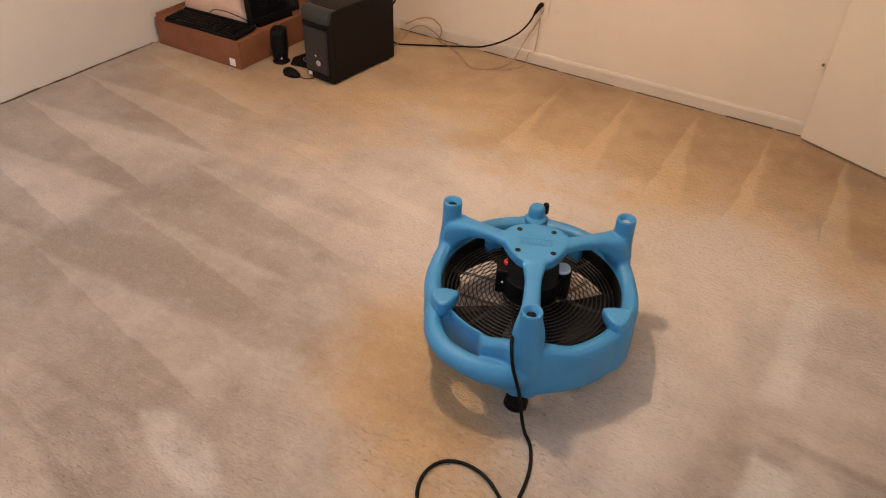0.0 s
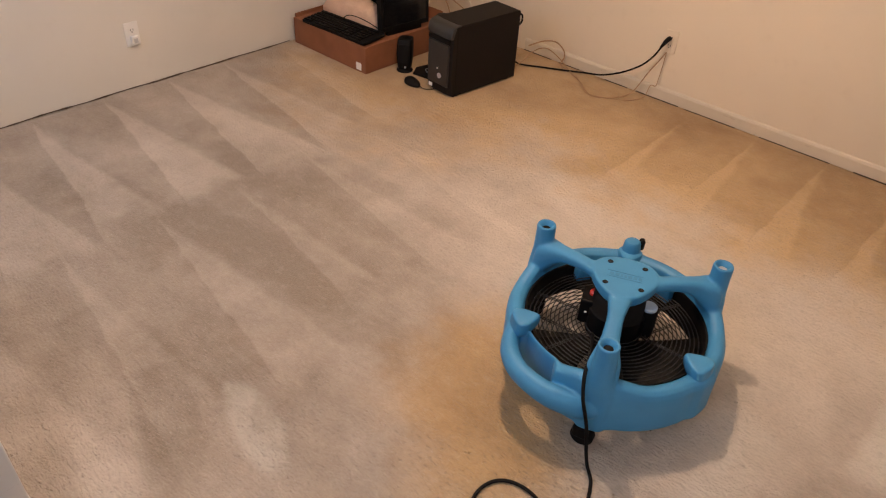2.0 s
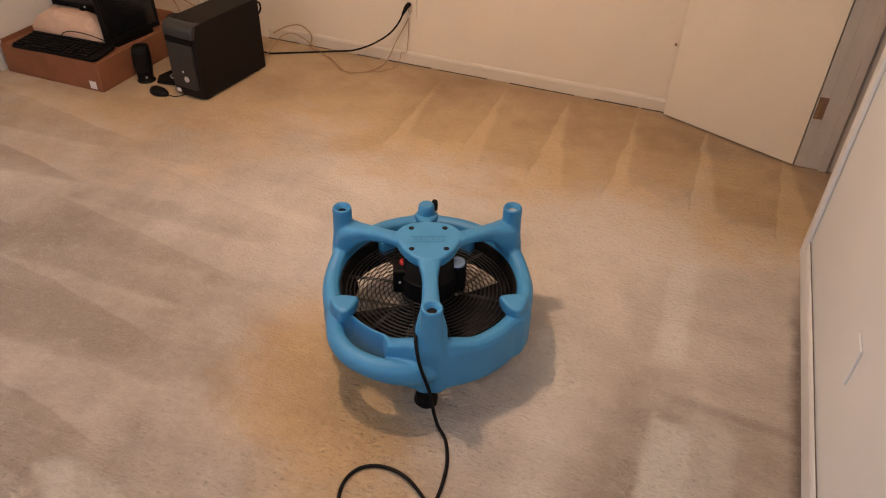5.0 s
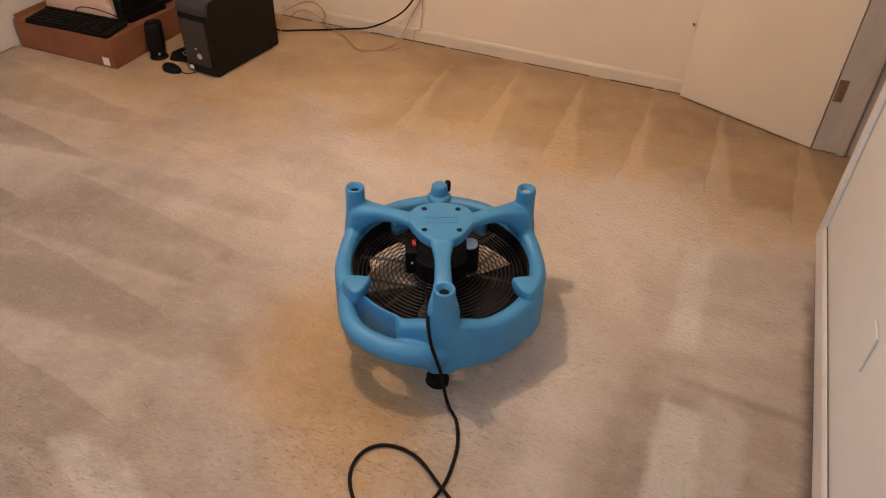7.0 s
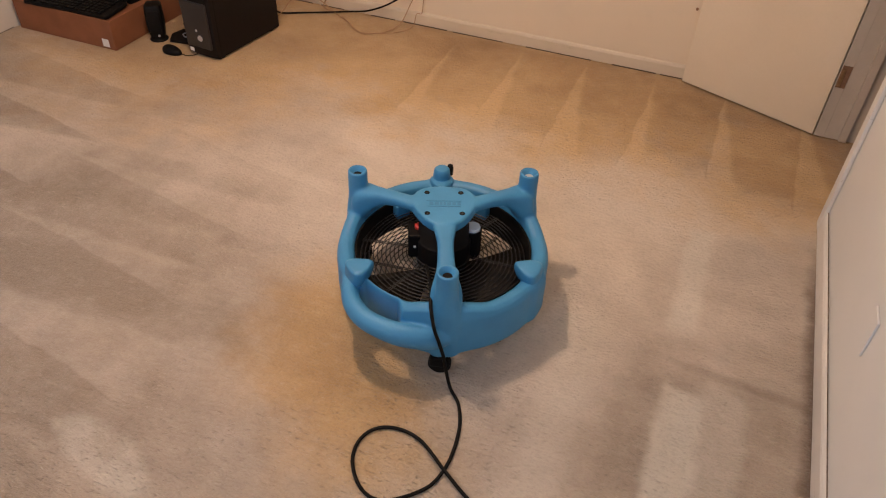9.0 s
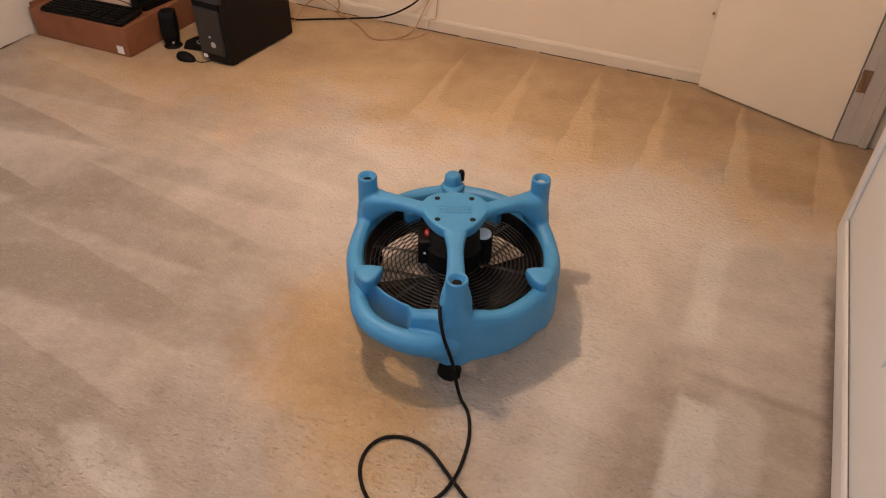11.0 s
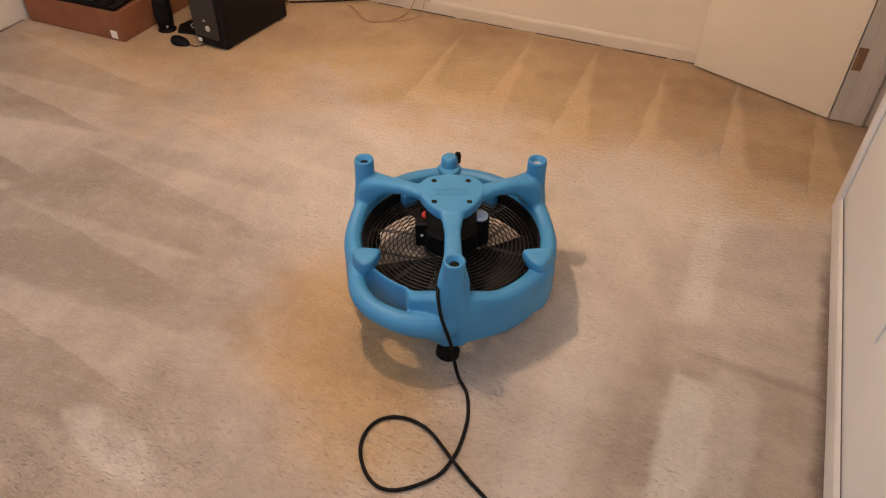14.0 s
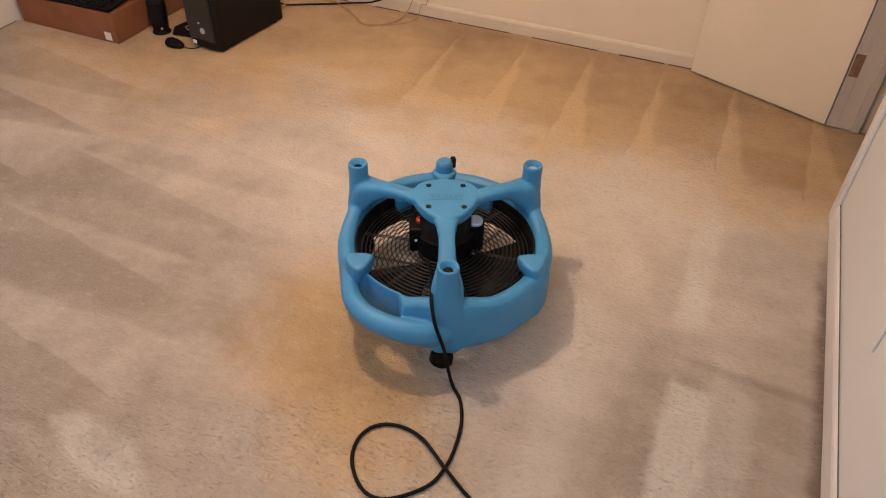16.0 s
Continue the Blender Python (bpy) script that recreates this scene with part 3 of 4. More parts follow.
def air_mover():
    """A downdraft floor dryer: housing, three hollow posts, a three-armed bridge, guards, blades and motor."""
    e = base("air_mover", 2.7664, -1.8815, 0.0, 53.63)
    e.scale = (1.012, 1.012, 1.0)
    tagged(e, "blue moulded plastic floor air mover standing on the carpet", "air mover")
    # local angles: posts at -120 (front), 0 and 120; lugs half way between
    posts, lugs = (-120, 0, 120), (-60, 60, 180)
    prof = [(0.262, 0.108), (0.278, 0.094), (0.290, 0.087), (0.312, 0.085), (0.315, 0.090), (0.3165, 0.105), (0.316, 0.15), (0.3165, 0.185),
            (0.315, 0.207), (0.309, 0.221), (0.299, 0.229), (0.283, 0.229), (0.270, 0.221), (0.262, 0.205), (0.260, 0.18), (0.258, 0.13)]
    shell = lathe(prof, 144, closed=True, shape=fan_body_shape)

    def polar(r, deg, z):
        return Vector((r * math.cos(radians(deg)), r * math.sin(radians(deg)), z))

    # grip bar that stands off the housing, with an open hole behind it
    arc = [(0.288, 170, 0.196, 0.023), (0.301, 177, 0.194, 0.024), (0.321, 184, 0.191, 0.025), (0.341, 192, 0.188, 0.027), (0.353, 201, 0.185, 0.028), (0.353, 210, 0.181, 0.029),
           (0.347, 219, 0.174, 0.031), (0.334, 227, 0.166, 0.033), (0.316, 234, 0.156, 0.035), (0.296, 240, 0.150, 0.034)]
    pts = spline([polar(r, d, z) for r, d, z, w in arc], 5)
    wide = [w.x for w in spline([(w, 0, 0) for r, d, z, w in arc], 5)]
    tube(pts, wide, 20, flat=1.12, bm=shell)

    for k, deg in enumerate(posts):
        m = pose(*polar(0.299, deg, 0), 0, 0, deg)
        prof = [(0.0115, 0.30), (0.0120, 0.362), (0.0135, 0.369), (0.0205, 0.378), (0.0225, 0.384), (0.0272, 0.384), (0.0292, 0.379), (0.0292, 0.34), (0.0300, 0.29),
                (0.0330, 0.25), (0.036, 0.215), (0.036, 0.185)]
        prof += [(0.034, 0.12), (0.031, 0.078), (0.026, 0.074)]

        def shape(a, r, z):
            # wider along the rim below the bridge than across it
            w = 1 + 0.42 * min(max((0.31 - z) / 0.10, 0), 1) * abs(math.sin(a)) ** 2
            out = 1 - 0.28 * min(max((0.25 - z) / 0.05, 0), 1) * (abs(math.cos(a)) ** 2)
            return r * w * out, z

        lathe(prof, 36, shape=shape, m=m, bm=shell)
        part("socket_floor", lathe([(0.0, 0.367), (0.0138, 0.367), (0.0138, 0.352), (0.0, 0.352)], 20, m=m), M_SILVER if k == 1 else M_RUBBER, e, "dark plug deep in the hollow post")

    # three arms that flare into the posts
    for deg in posts:
        bm, rows = shell, []
        for r, half, top, bot in ((0.050, 0.036, 0.347, 0.322), (0.085, 0.029, 0.348, 0.318), (0.12, 0.0235, 0.347, 0.314), (0.15, 0.0225, 0.345, 0.310), (0.18, 0.0235, 0.342, 0.303),
                                  (0.205, 0.0245, 0.339, 0.294), (0.228, 0.028, 0.336, 0.276), (0.246, 0.033, 0.333, 0.254), (0.262, 0.038, 0.332, 0.230), (0.276, 0.042, 0.331, 0.212), (0.290, 0.044, 0.324, 0.203), (0.300, 0.042, 0.310, 0.20)):
            ring = []
            for q in range(20):
                t = math.tau * q / 20
                cx, cz = math.cos(t), math.sin(t)
                sx = math.copysign(abs(cx) ** 0.62, cx) * half
                sz = math.copysign(abs(cz) ** 0.62, cz) * (top - bot) / 2 + (top + bot) / 2
                c, s = math.cos(radians(deg)), math.sin(radians(deg))
                ring.append(bm.verts.new((r * c - sx * s, r * s + sx * c, sz)))
            rows.append(ring)
        for p, q in zip(rows, rows[1:]):
            for k in range(20):
                bm.faces.new((p[k], p[(k + 1) % 20], q[(k + 1) % 20], q[k]))
        bm.faces.new(rows[0]), bm.faces.new(rows[-1])

    # the centre plate with four screws and raised lettering worn to bars
    front = -120
    toward = polar(0.033, front + 180, 0)
    outline = []
    for k in range(72):
        t = math.tau * k / 72
        d = math.degrees(t)
        rr = 0.094 + 0.007 * math.cos(radians(3 * (d - front)))
        outline.append((toward.x + rr * math.cos(t), toward.y + rr * math.sin(t)))
    plate = shell
    layers = [(0.92, 0.312), (1.0, 0.318), (1.0, 0.344), (0.985, 0.3485), (0.95, 0.350), (0.0, 0.350)]
    rings = []
    for s, z in layers[:-1]:
        rings.append([plate.verts.new((toward.x + (x - toward.x) * s, toward.y + (y - toward.y) * s, z)) for x, y in outline])
    for p, q in zip(rings, rings[1:]):
        for k in range(72):
            plate.faces.new((p[k], p[(k + 1) % 72], q[(k + 1) % 72], q[k]))
    plate.faces.new(rings[0][::-1]), plate.faces.new(rings[-1])
    plate_ob = part("housing", shell, M_BLUE, e, "one-piece blue moulded shell", True)
    fuse = plate_ob.modifiers.new("fuse", "REMESH")
    fuse.mode, fuse.voxel_size, fuse.use_smooth_shade = "VOXEL", 0.0034, True
    soften = plate_ob.modifiers.new("soften", "SMOOTH")
    soften.factor, soften.iterations = 0.5, 8
    pm = pose(toward.x, toward.y, 0.3495, 0, 0, front + 90)
    for sx, sy in ((-0.050, -0.050), (0.050, -0.050), (-0.050, 0.050), (0.050, 0.050)):
        # black disc in place of the shaded recess around each screw
        scr = part("screw", lathe([(0.0, -0.001), (0.0082, -0.001), (0.0082, 0.0012), (0.0068, 0.0022), (0.006, 0.0008), (0.0, 0.0008)], 20, m=pm @ pose(sx, sy, 0)), M_RUBBER, plate_ob, "screw with the shade of its recess coloured black", "auto")
        part("screw_head", box((-0.0045, -0.0012, 0.0009), (0.0045, 0.0012, 0.0016), box((-0.0012, -0.0045, 0.0009), (0.0012, 0.0045, 0.0016), m=pm @ pose(sx, sy, 0)), pm @ pose(sx, sy, 0)), M_STEEL, scr)
    part("raised_line", box((-0.052, 0.008, 0), (0.050, 0.0105, 0.0012), m=pm), M_BLUE2, plate_ob)
    part("raised_line", box((-0.050, -0.018, 0), (0.048, -0.0155, 0.0012), m=pm), M_BLUE2, plate_ob)
    rr = random.Random(2)
    x = -0.044
    while x < 0.040:
        w = 0.006 + 0.006 * rr.random()
        part("raised_bar", box((x, -0.010, 0), (x + w, 0.003, 0.0009), m=pm), M_BLUE2, plate_ob)
        x += w + 0.004

    # lugs on the rim, pointing inwards
    for deg in lugs:
        m = pose(0, 0, 0, 0, 0, deg)
        outline = [(0.314, -0.040), (0.312, 0.040), (0.285, 0.041), (0.262, 0.030), (0.236, 0.010), (0.228, 0.0), (0.236, -0.010), (0.262, -0.030), (0.285, -0.041)]
        bm = bmesh.new()
        rows = []
        for s, z, push in ((0.70, 0.196, 0.010), (0.95, 0.214, 0.004), (1.0, 0.238, 0.0), (0.97, 0.252, 0.0), (0.86, 0.260, 0.0)):
            cx = 0.285
            rows.append([bm.verts.new(m @ Vector((cx + push + (a - cx) * s, b * s, z))) for a, b in outline])
        for p, q in zip(rows, rows[1:]):
            for k in range(len(outline)):
                bm.faces.new((p[k], p[(k + 1) % 9], q[(k + 1) % 9], q[k]))
        bm.faces.new(rows[0][::-1]), bm.faces.new(rows[-1])
        ob = part("lug", bm, M_BLUE, e, smooth="auto")
        sub = ob.modifiers.new("round", "SUBSURF")
        sub.levels = sub.render_levels = 2
    # the tall boss at the back with its dark latch
    rear = 60
    boss = part("boss", lathe([(0.0, 0.21), (0.036, 0.21), (0.030, 0.25), (0.0265, 0.277), (0.025, 0.287), (0.020, 0.292), (0.0, 0.293)], 28, m=pose(*polar(0.295, rear, 0))), M_BLUE, e, smooth="auto")
    part("latch", lathe([(0.0, 0.255), (0.010, 0.255), (0.011, 0.280), (0.008, 0.291), (0.0, 0.294)], 18, m=pose(*polar(0.317, rear - 5, 0))), M_RUBBER, boss, "black rubber latch", True)
    # inner ribs of the housing
    for deg in (28, 92):
        part("inner_tab", box((-0.022, -0.026, 0.165), (0.012, 0.026, 0.218), m=pose(*polar(0.248, deg, 0), 0, 0, deg)), M_BLUE, e, bevel=0.008, smooth=True)

    # guards of black wire
    def guard(name, z, radii, dome, wire, spokes):
        g = part(name, tube([polar(radii[-1], d, z) for d in range(0, 360, 5)], wire * 1.5, 6, loop=True), M_STEEL, e, smooth=True)
        for r in radii[:-1]:
            zz = z + dome * (1 - (r / radii[-1]) ** 2)
            part("ring", tube([polar(r, d, zz) for d in range(0, 360, 6)], wire, 6, loop=True), M_STEEL, g, smooth=True)
        for k in range(spokes):
            d = 15 + 360 / spokes * k
            for off in (-1.6, 1.6):
                line = [polar(r, d + off * 0.25 / r * 0.5, z - 0.003 + dome * (1 - (r / radii[-1]) ** 2)) for r in (radii[0], (radii[0] + radii[-1]) / 2, radii[-1])]
                part("spoke", tube(line, wire * 1.1, 6), M_STEEL, g, smooth=True)
        return g

    guard("upper_guard", 0.180, [0.072 + 0.0125 * k for k in range(16)], 0.012, 0.0017, 6)
    guard("lower_guard", 0.092, [0.060 + 0.0165 * k for k in range(14)], 0.0, 0.0017, 6)
    # added black liner: stands in for shade on the blue inner wall
    part("shade_liner", lathe([(0.2605, 0.106), (0.2565, 0.106), (0.2545, 0.192), (0.2555, 0.206), (0.2585, 0.217), (0.2635, 0.217), (0.2615, 0.206), (0.2590, 0.192)], 96, closed=True), M_BLACK, e, "black liner added for the shade inside the housing", "auto")
    # blades and hub
    hub = part("hub", lathe([(0.0, 0.095), (0.052, 0.095), (0.058, 0.105), (0.058, 0.145), (0.050, 0.152), (0.0, 0.152)], 32), M_BLACK, e, smooth="auto")
    for k in range(3):
        bm = bmesh.new()
        rows = []
        for i in range(7):
            r = 0.05 + 0.195 * i / 6
            chord = 0.046 + 0.158 * i / 6
            tilt = radians(38 - 14 * i / 6)
            mid = radians(120 * k + 57 + 12 * i / 6)
            ring = []
            for u, th in ((-1, 0), (-0.5, 0.003), (0, 0.004), (0.5, 0.003), (1, 0), (0.5, -0.001), (0, -0.001), (-0.5, -0.001)):
                s = u * chord
                ring.append(bm.verts.new((r * math.cos(mid) - s * math.cos(tilt) * math.sin(mid), r * math.sin(mid) + s * math.cos(tilt) * math.cos(mid), 0.125 + s * math.sin(tilt) * 0.6 + th)))
            rows.append(ring)
        for p, q in zip(rows, rows[1:]):
            for j in range(8):
                bm.faces.new((p[j], p[(j + 1) % 8], q[(j + 1) % 8], q[j]))
        bm.faces.new(rows[0]), bm.faces.new(rows[-1])
        part("blade", bm, M_BLACK, hub, smooth=True)
    part("motor", lathe([(0.0, 0.165), (0.078, 0.165), (0.082, 0.172), (0.082, 0.255), (0.076, 0.262), (0.074, 0.296), (0.060, 0.312), (0.0, 0.314)], 40), M_BLACK, e, "black fan motor", "auto")
    cbx = part("switch_box", box((-0.105, -0.03, 0.19), (-0.035, 0.045, 0.275), m=pose(0, 0, 0, 0, 0, front + 90)), M_BLACK, e, bevel=0.006)
    part("red_switch", lathe([(0.0, 0.0), (0.013, 0.0), (0.013, 0.008), (0.009, 0.013), (0.0, 0.014)], 20, m=pose(0, 0, 0, 0, 0, front + 90) @ pose(-0.073, 0.01, 0.275)), M_RED, cbx, "small red switch", "auto")
    part("indicator", lathe([(0.0, 0.0), (0.004, 0.0), (0.003, 0.003), (0.0, 0.004)], 12, m=pose(0, 0, 0, 0, 0, front + 90) @ pose(-0.085, -0.031, 0.235, 90)), M_WHITE, cbx, "tiny white indicator")
    cap = part("capacitor", lathe([(0.0, 0.18), (0.029, 0.18), (0.029, 0.272), (0.0, 0.272)], 28, m=pose(0, 0, 0, 0, 0, front + 90) @ pose(0.085, 0.012, 0)), M_BLACK, e, smooth="auto")
    part("cap_top", lathe([(0.0, 0.272), (0.024, 0.272), (0.024, 0.278), (0.021, 0.281), (0.0, 0.2815)], 28, m=pose(0, 0, 0, 0, 0, front + 90) @ pose(0.085, 0.012, 0)), M_PALE, cap, "pale blue end cap", "auto")

    # black castors under the posts
    for deg in posts:
        m = pose(*polar(0.302, deg - 2, 0), 0, 0, deg + 80) @ Matrix.Scale(1.22, 4)
        foot = part("castor", lathe([(0.0, -0.013), (0.022, -0.013), (0.027, -0.008), (0.027, 0.008), (0.022, 0.013), (0.0, 0.013)], 28, m=m @ pose(0, 0, 0.027, 90)), M_RUBBER, e, "black swivel castor", "auto")
        part("fork", box((-0.022, -0.017, 0.026), (0.012, 0.017, 0.058), m=m), M_RUBBER, foot, bevel=0.006)
        part("stem", cyl((-0.004, 0, 0.055), 0.012, 0.012, 0.032, 18, m=m), M_SILVER, foot, "bright metal stem")
    return e


mover = air_mover()


def attach(ob, thing):
    """Hangs a part that was built in room coordinates under its thing."""
    ob.parent = thing
    ob.matrix_parent_inverse = thing.matrix_basis.inverted()
    return ob


# the power cord of the air mover
cord = [(2.745, -1.96, 0.19), (2.758, -1.981, 0.192), (2.803, -2.065, 0.225), (2.838, -2.145, 0.276), (2.857, -2.192, 0.272), (2.878, -2.217, 0.225), (2.893, -2.212, 0.165), (2.905, -2.208, 0.115), (2.914, -2.208, 0.065), (2.926, -2.212, 0.020), (2.942, -2.228, 0.007),
        (2.977, -2.263, 0.006), (3.007, -2.33, 0.006), (3.02, -2.41, 0.006), (3.018, -2.474, 0.006), (2.998, -2.534, 0.006), (2.936, -2.596, 0.006), (2.883, -2.612, 0.006), (2.832, -2.587, 0.006),
        (2.791, -2.534, 0.006), (2.781, -2.475, 0.006), (2.805, -2.426, 0.006), (2.86, -2.403, 0.006), (2.931, -2.416, 0.010), (3.018, -2.474, 0.017), (3.077, -2.508, 0.010), (3.122, -2.53, 0.006),
        (3.25, -2.60, 0.006), (3.45, -2.75, 0.006), (3.62, -3.05, 0.006), (3.70, -3.5, 0.006)]
attach(part("power_cord", tube(spline(cord, 8), 0.005, 10), M_RUBBER, None, "black power cord looped on the carpet", True), mover)


# ---- the corner: box, keyboard, monitors, tower, speakers, mouse, cables ----
def cardboard_box():
    e = base("cardboard_box", 0.341, -0.64, 0.0, 0)
    tagged(e, "low brown cardboard box on the carpet in the corner", "box")
    w, d, h, t = 0.306, 0.31, 0.150, 0.006
    part("bottom_panel", box((-w, -d, 0.002), (w, d, 0.008)), M_CARD, e)
    part("front_panel", box((-w, -d, 0.008), (w, -d + t, h)), M_CARD, e, bevel=0.0015)
    part("back_panel", box((-w, d - t, 0.008), (w, d, h)), M_CARD, e, bevel=0.0015)
    part("side_panel", box((-w, -d + t, 0.008), (-w + t, d - t, h)), M_CARD, e, bevel=0.0015)
    part("side_panel", box((w - t, -d + t, 0.008), (w, d - t, h)), M_CARD, e, bevel=0.0015)
    part("top_panel", box((-w + t, -d + t, h - 0.010), (w - t, d - t, h - 0.004)), M_CARD, e)
    part("flap", box((0, -0.20, 0), (0.012, 0.20, 0.10), m=pose(-w - 0.020, -d + 0.225, 0.062, 0, -4, 2)), M_CARD, e, "worn side flap", bevel=0.003)
    part("flap", box((-w + 0.02, 0, 0), (w - 0.02, 0.005, 0.06), m=pose(0, d - 0.01, h - 0.004, -12)), M_CARD, e, bevel=0.0015)
    part("label", box((w - 0.075, -d - 0.0016, 0.012), (w - 0.035, -d - 0.0003, 0.052)), M_LABEL, e, "small white paper label")


cardboard_box()


def crumple(name, x, y, z, sx, sy, sz, seed, material):
    """A soft stuffed bag: a squared-off mound with a gathered, scalloped upper edge."""
    bm = bmesh.new()
    bmesh.ops.create_icosphere(bm, subdivisions=5, radius=1.0)
    off = Vector((seed * 3.1, seed * 1.7, 0))
    for v in bm.verts:
        p = Vector([math.copysign(abs(c) ** 0.62, c) for c in v.co])
        p *= 1 + 0.07 * noise.noise(v.co * 1.7 + off) + 0.045 * abs(noise.noise(v.co * 4.5 + off)) + 0.02 * noise.noise(v.co * 11 + off)
        taper = 1 - 0.20 * max(p.z, 0)
        top = 0.05 * math.sin(p.x * 17 + 1.0) * max(p.z, 0) ** 3
        v.co = (p.x * sx * taper, p.y * sy * taper + 0.25 * sy * max(p.z, 0), (max(p.z, -0.3) + top) * sz)
    low = min(v.co.z for v in bm.verts)
    bmesh.ops.translate(bm, verts=bm.verts[:], vec=(0, 0, -low))
    ob = part(name, bm, material, None, smooth=True)
    ob.location = (x, y, z)
    return ob


tagged(crumple("crumpled_bag", 0.275, -0.69, 0.146, 0.235, 0.075, 0.092, 2, M_BAG), "crumpled pale peach bag on the cardboard box", "bag")


def keyboard():
    e = new("keyboard")
    e.matrix_basis = pose(0.368, -0.862, 0.1535, 4, 0, 2.5)
    tagged(e, "black computer keyboard lying on the cardboard box", "keyboard")
    prof = [(-0.245, -0.085), (0.245, -0.085), (0.252, -0.07), (0.248, 0.075), (0.238, 0.088), (-0.238, 0.088), (-0.248, 0.075), (-0.252, -0.07)]
    part("body", prism(prof, 0.0, 0.016), M_BLACK, e, bevel=0.003)
    key = None
    for row in range(6):
        y = -0.066 + 0.0245 * row + (0.008 if row == 5 else 0)
        xs = [-0.232 + 0.0195 * k for k in range(15)] + [0.072 + 0.0195 * k for k in range(3)] + [0.142 + 0.0195 * k for k in range(4)]
        if row == 0:
            xs = xs[:3] + [-0.10] + xs[11:]
        for x in xs:
            wide = 0.105 if row == 0 and abs(x + 0.10) < 0.001 else 0.017
            if wide > 0.02:
                part("space_bar", box((x - 0.05, y - 0.0085, 0.016), (x + 0.06, y + 0.0085, 0.023)), M_BLACK, e, bevel=0.002)
                continue
            if key is None:
                key = part("key", box((-0.0085, -0.0085, 0.0), (0.0085, 0.0085, 0.008)), M_BLACK, e, bevel=0.002)
                key.location = (x, y, 0.0155)
            else:
                k = new("key", key.data)
                k.parent, k.location = e, (x, y, 0.0155)
    return e


board = keyboard()
attach(part("keyboard_cable", tube(spline([(0.27, -0.772, 0.170), (0.31, -0.782, 0.196), (0.37, -0.788, 0.212), (0.45, -0.785, 0.211), (0.54, -0.778, 0.195), (0.60, -0.77, 0.170)], 8), 0.0026, 8), M_RUBBER, None, "thin black keyboard cable", True), board)


def flat_monitor(m, w, h, depth, label, led):
    """A flat screen: bezel frame, glass, back shell, control dot."""
    e = new("monitor")
    e.matrix_basis = m
    tagged(e, label, "monitor")
    b = 0.016
    part("back_shell", box((-w / 2, 0.012, 0), (w / 2, depth, h)), M_BLACK, e, bevel=0.008)
    frame_bm = box((-w / 2, 0, 0), (w / 2, 0.013, b + 0.01))
    part("bezel", frame_bm, M_BLACK, e, bevel=0.002)
    part("bezel", box((-w / 2, 0, h - b), (w / 2, 0.013, h)), M_BLACK, e, bevel=0.002)
    for s in (-1, 1):
        part("bezel", box((min(s * w / 2, s * (w / 2 - b)), 0, b + 0.01), (max(s * w / 2, s * (w / 2 - b)), 0.013, h - b)), M_BLACK, e, bevel=0.002)
    part("screen", box((-w / 2 + b, 0.004, b + 0.01), (w / 2 - b, 0.012, h - b)), M_SCREEN, e)
    if led:
        part("badge", cyl((0, 0, 0), 0.006, 0.006, 0.002, 20, m=pose(0.0, 0.0, 0.013, 90)), M_SILVER, e, "small silver badge")
    return e


mon = flat_monitor(pose(0.295, -0.60, 0.252, -6, 0, 3), 0.42, 0.33, 0.05, "black flat monitor leaning behind the pale bag", True)
part("side_trim", box((-0.222, -0.001, -0.004), (-0.211, 0.03, 0.33)), M_SILVER, mon, "silver edge trim", bevel=0.003)
part("stand", box((-0.06, 0.02, -0.103), (0.06, 0.045, 0.01)), M_BLACK, mon, bevel=0.004)
mon2 = flat_monitor(pose(0.612, -0.612, 0.172, -3, 0, 84), 0.335, 0.36, 0.045, "black flat monitor standing on edge on the cardboard box", False)
part("edge_foot", box((-0.12, 0.008, -0.026), (0.12, 0.036, 0.006)), M_BLACK, mon2, bevel=0.003)


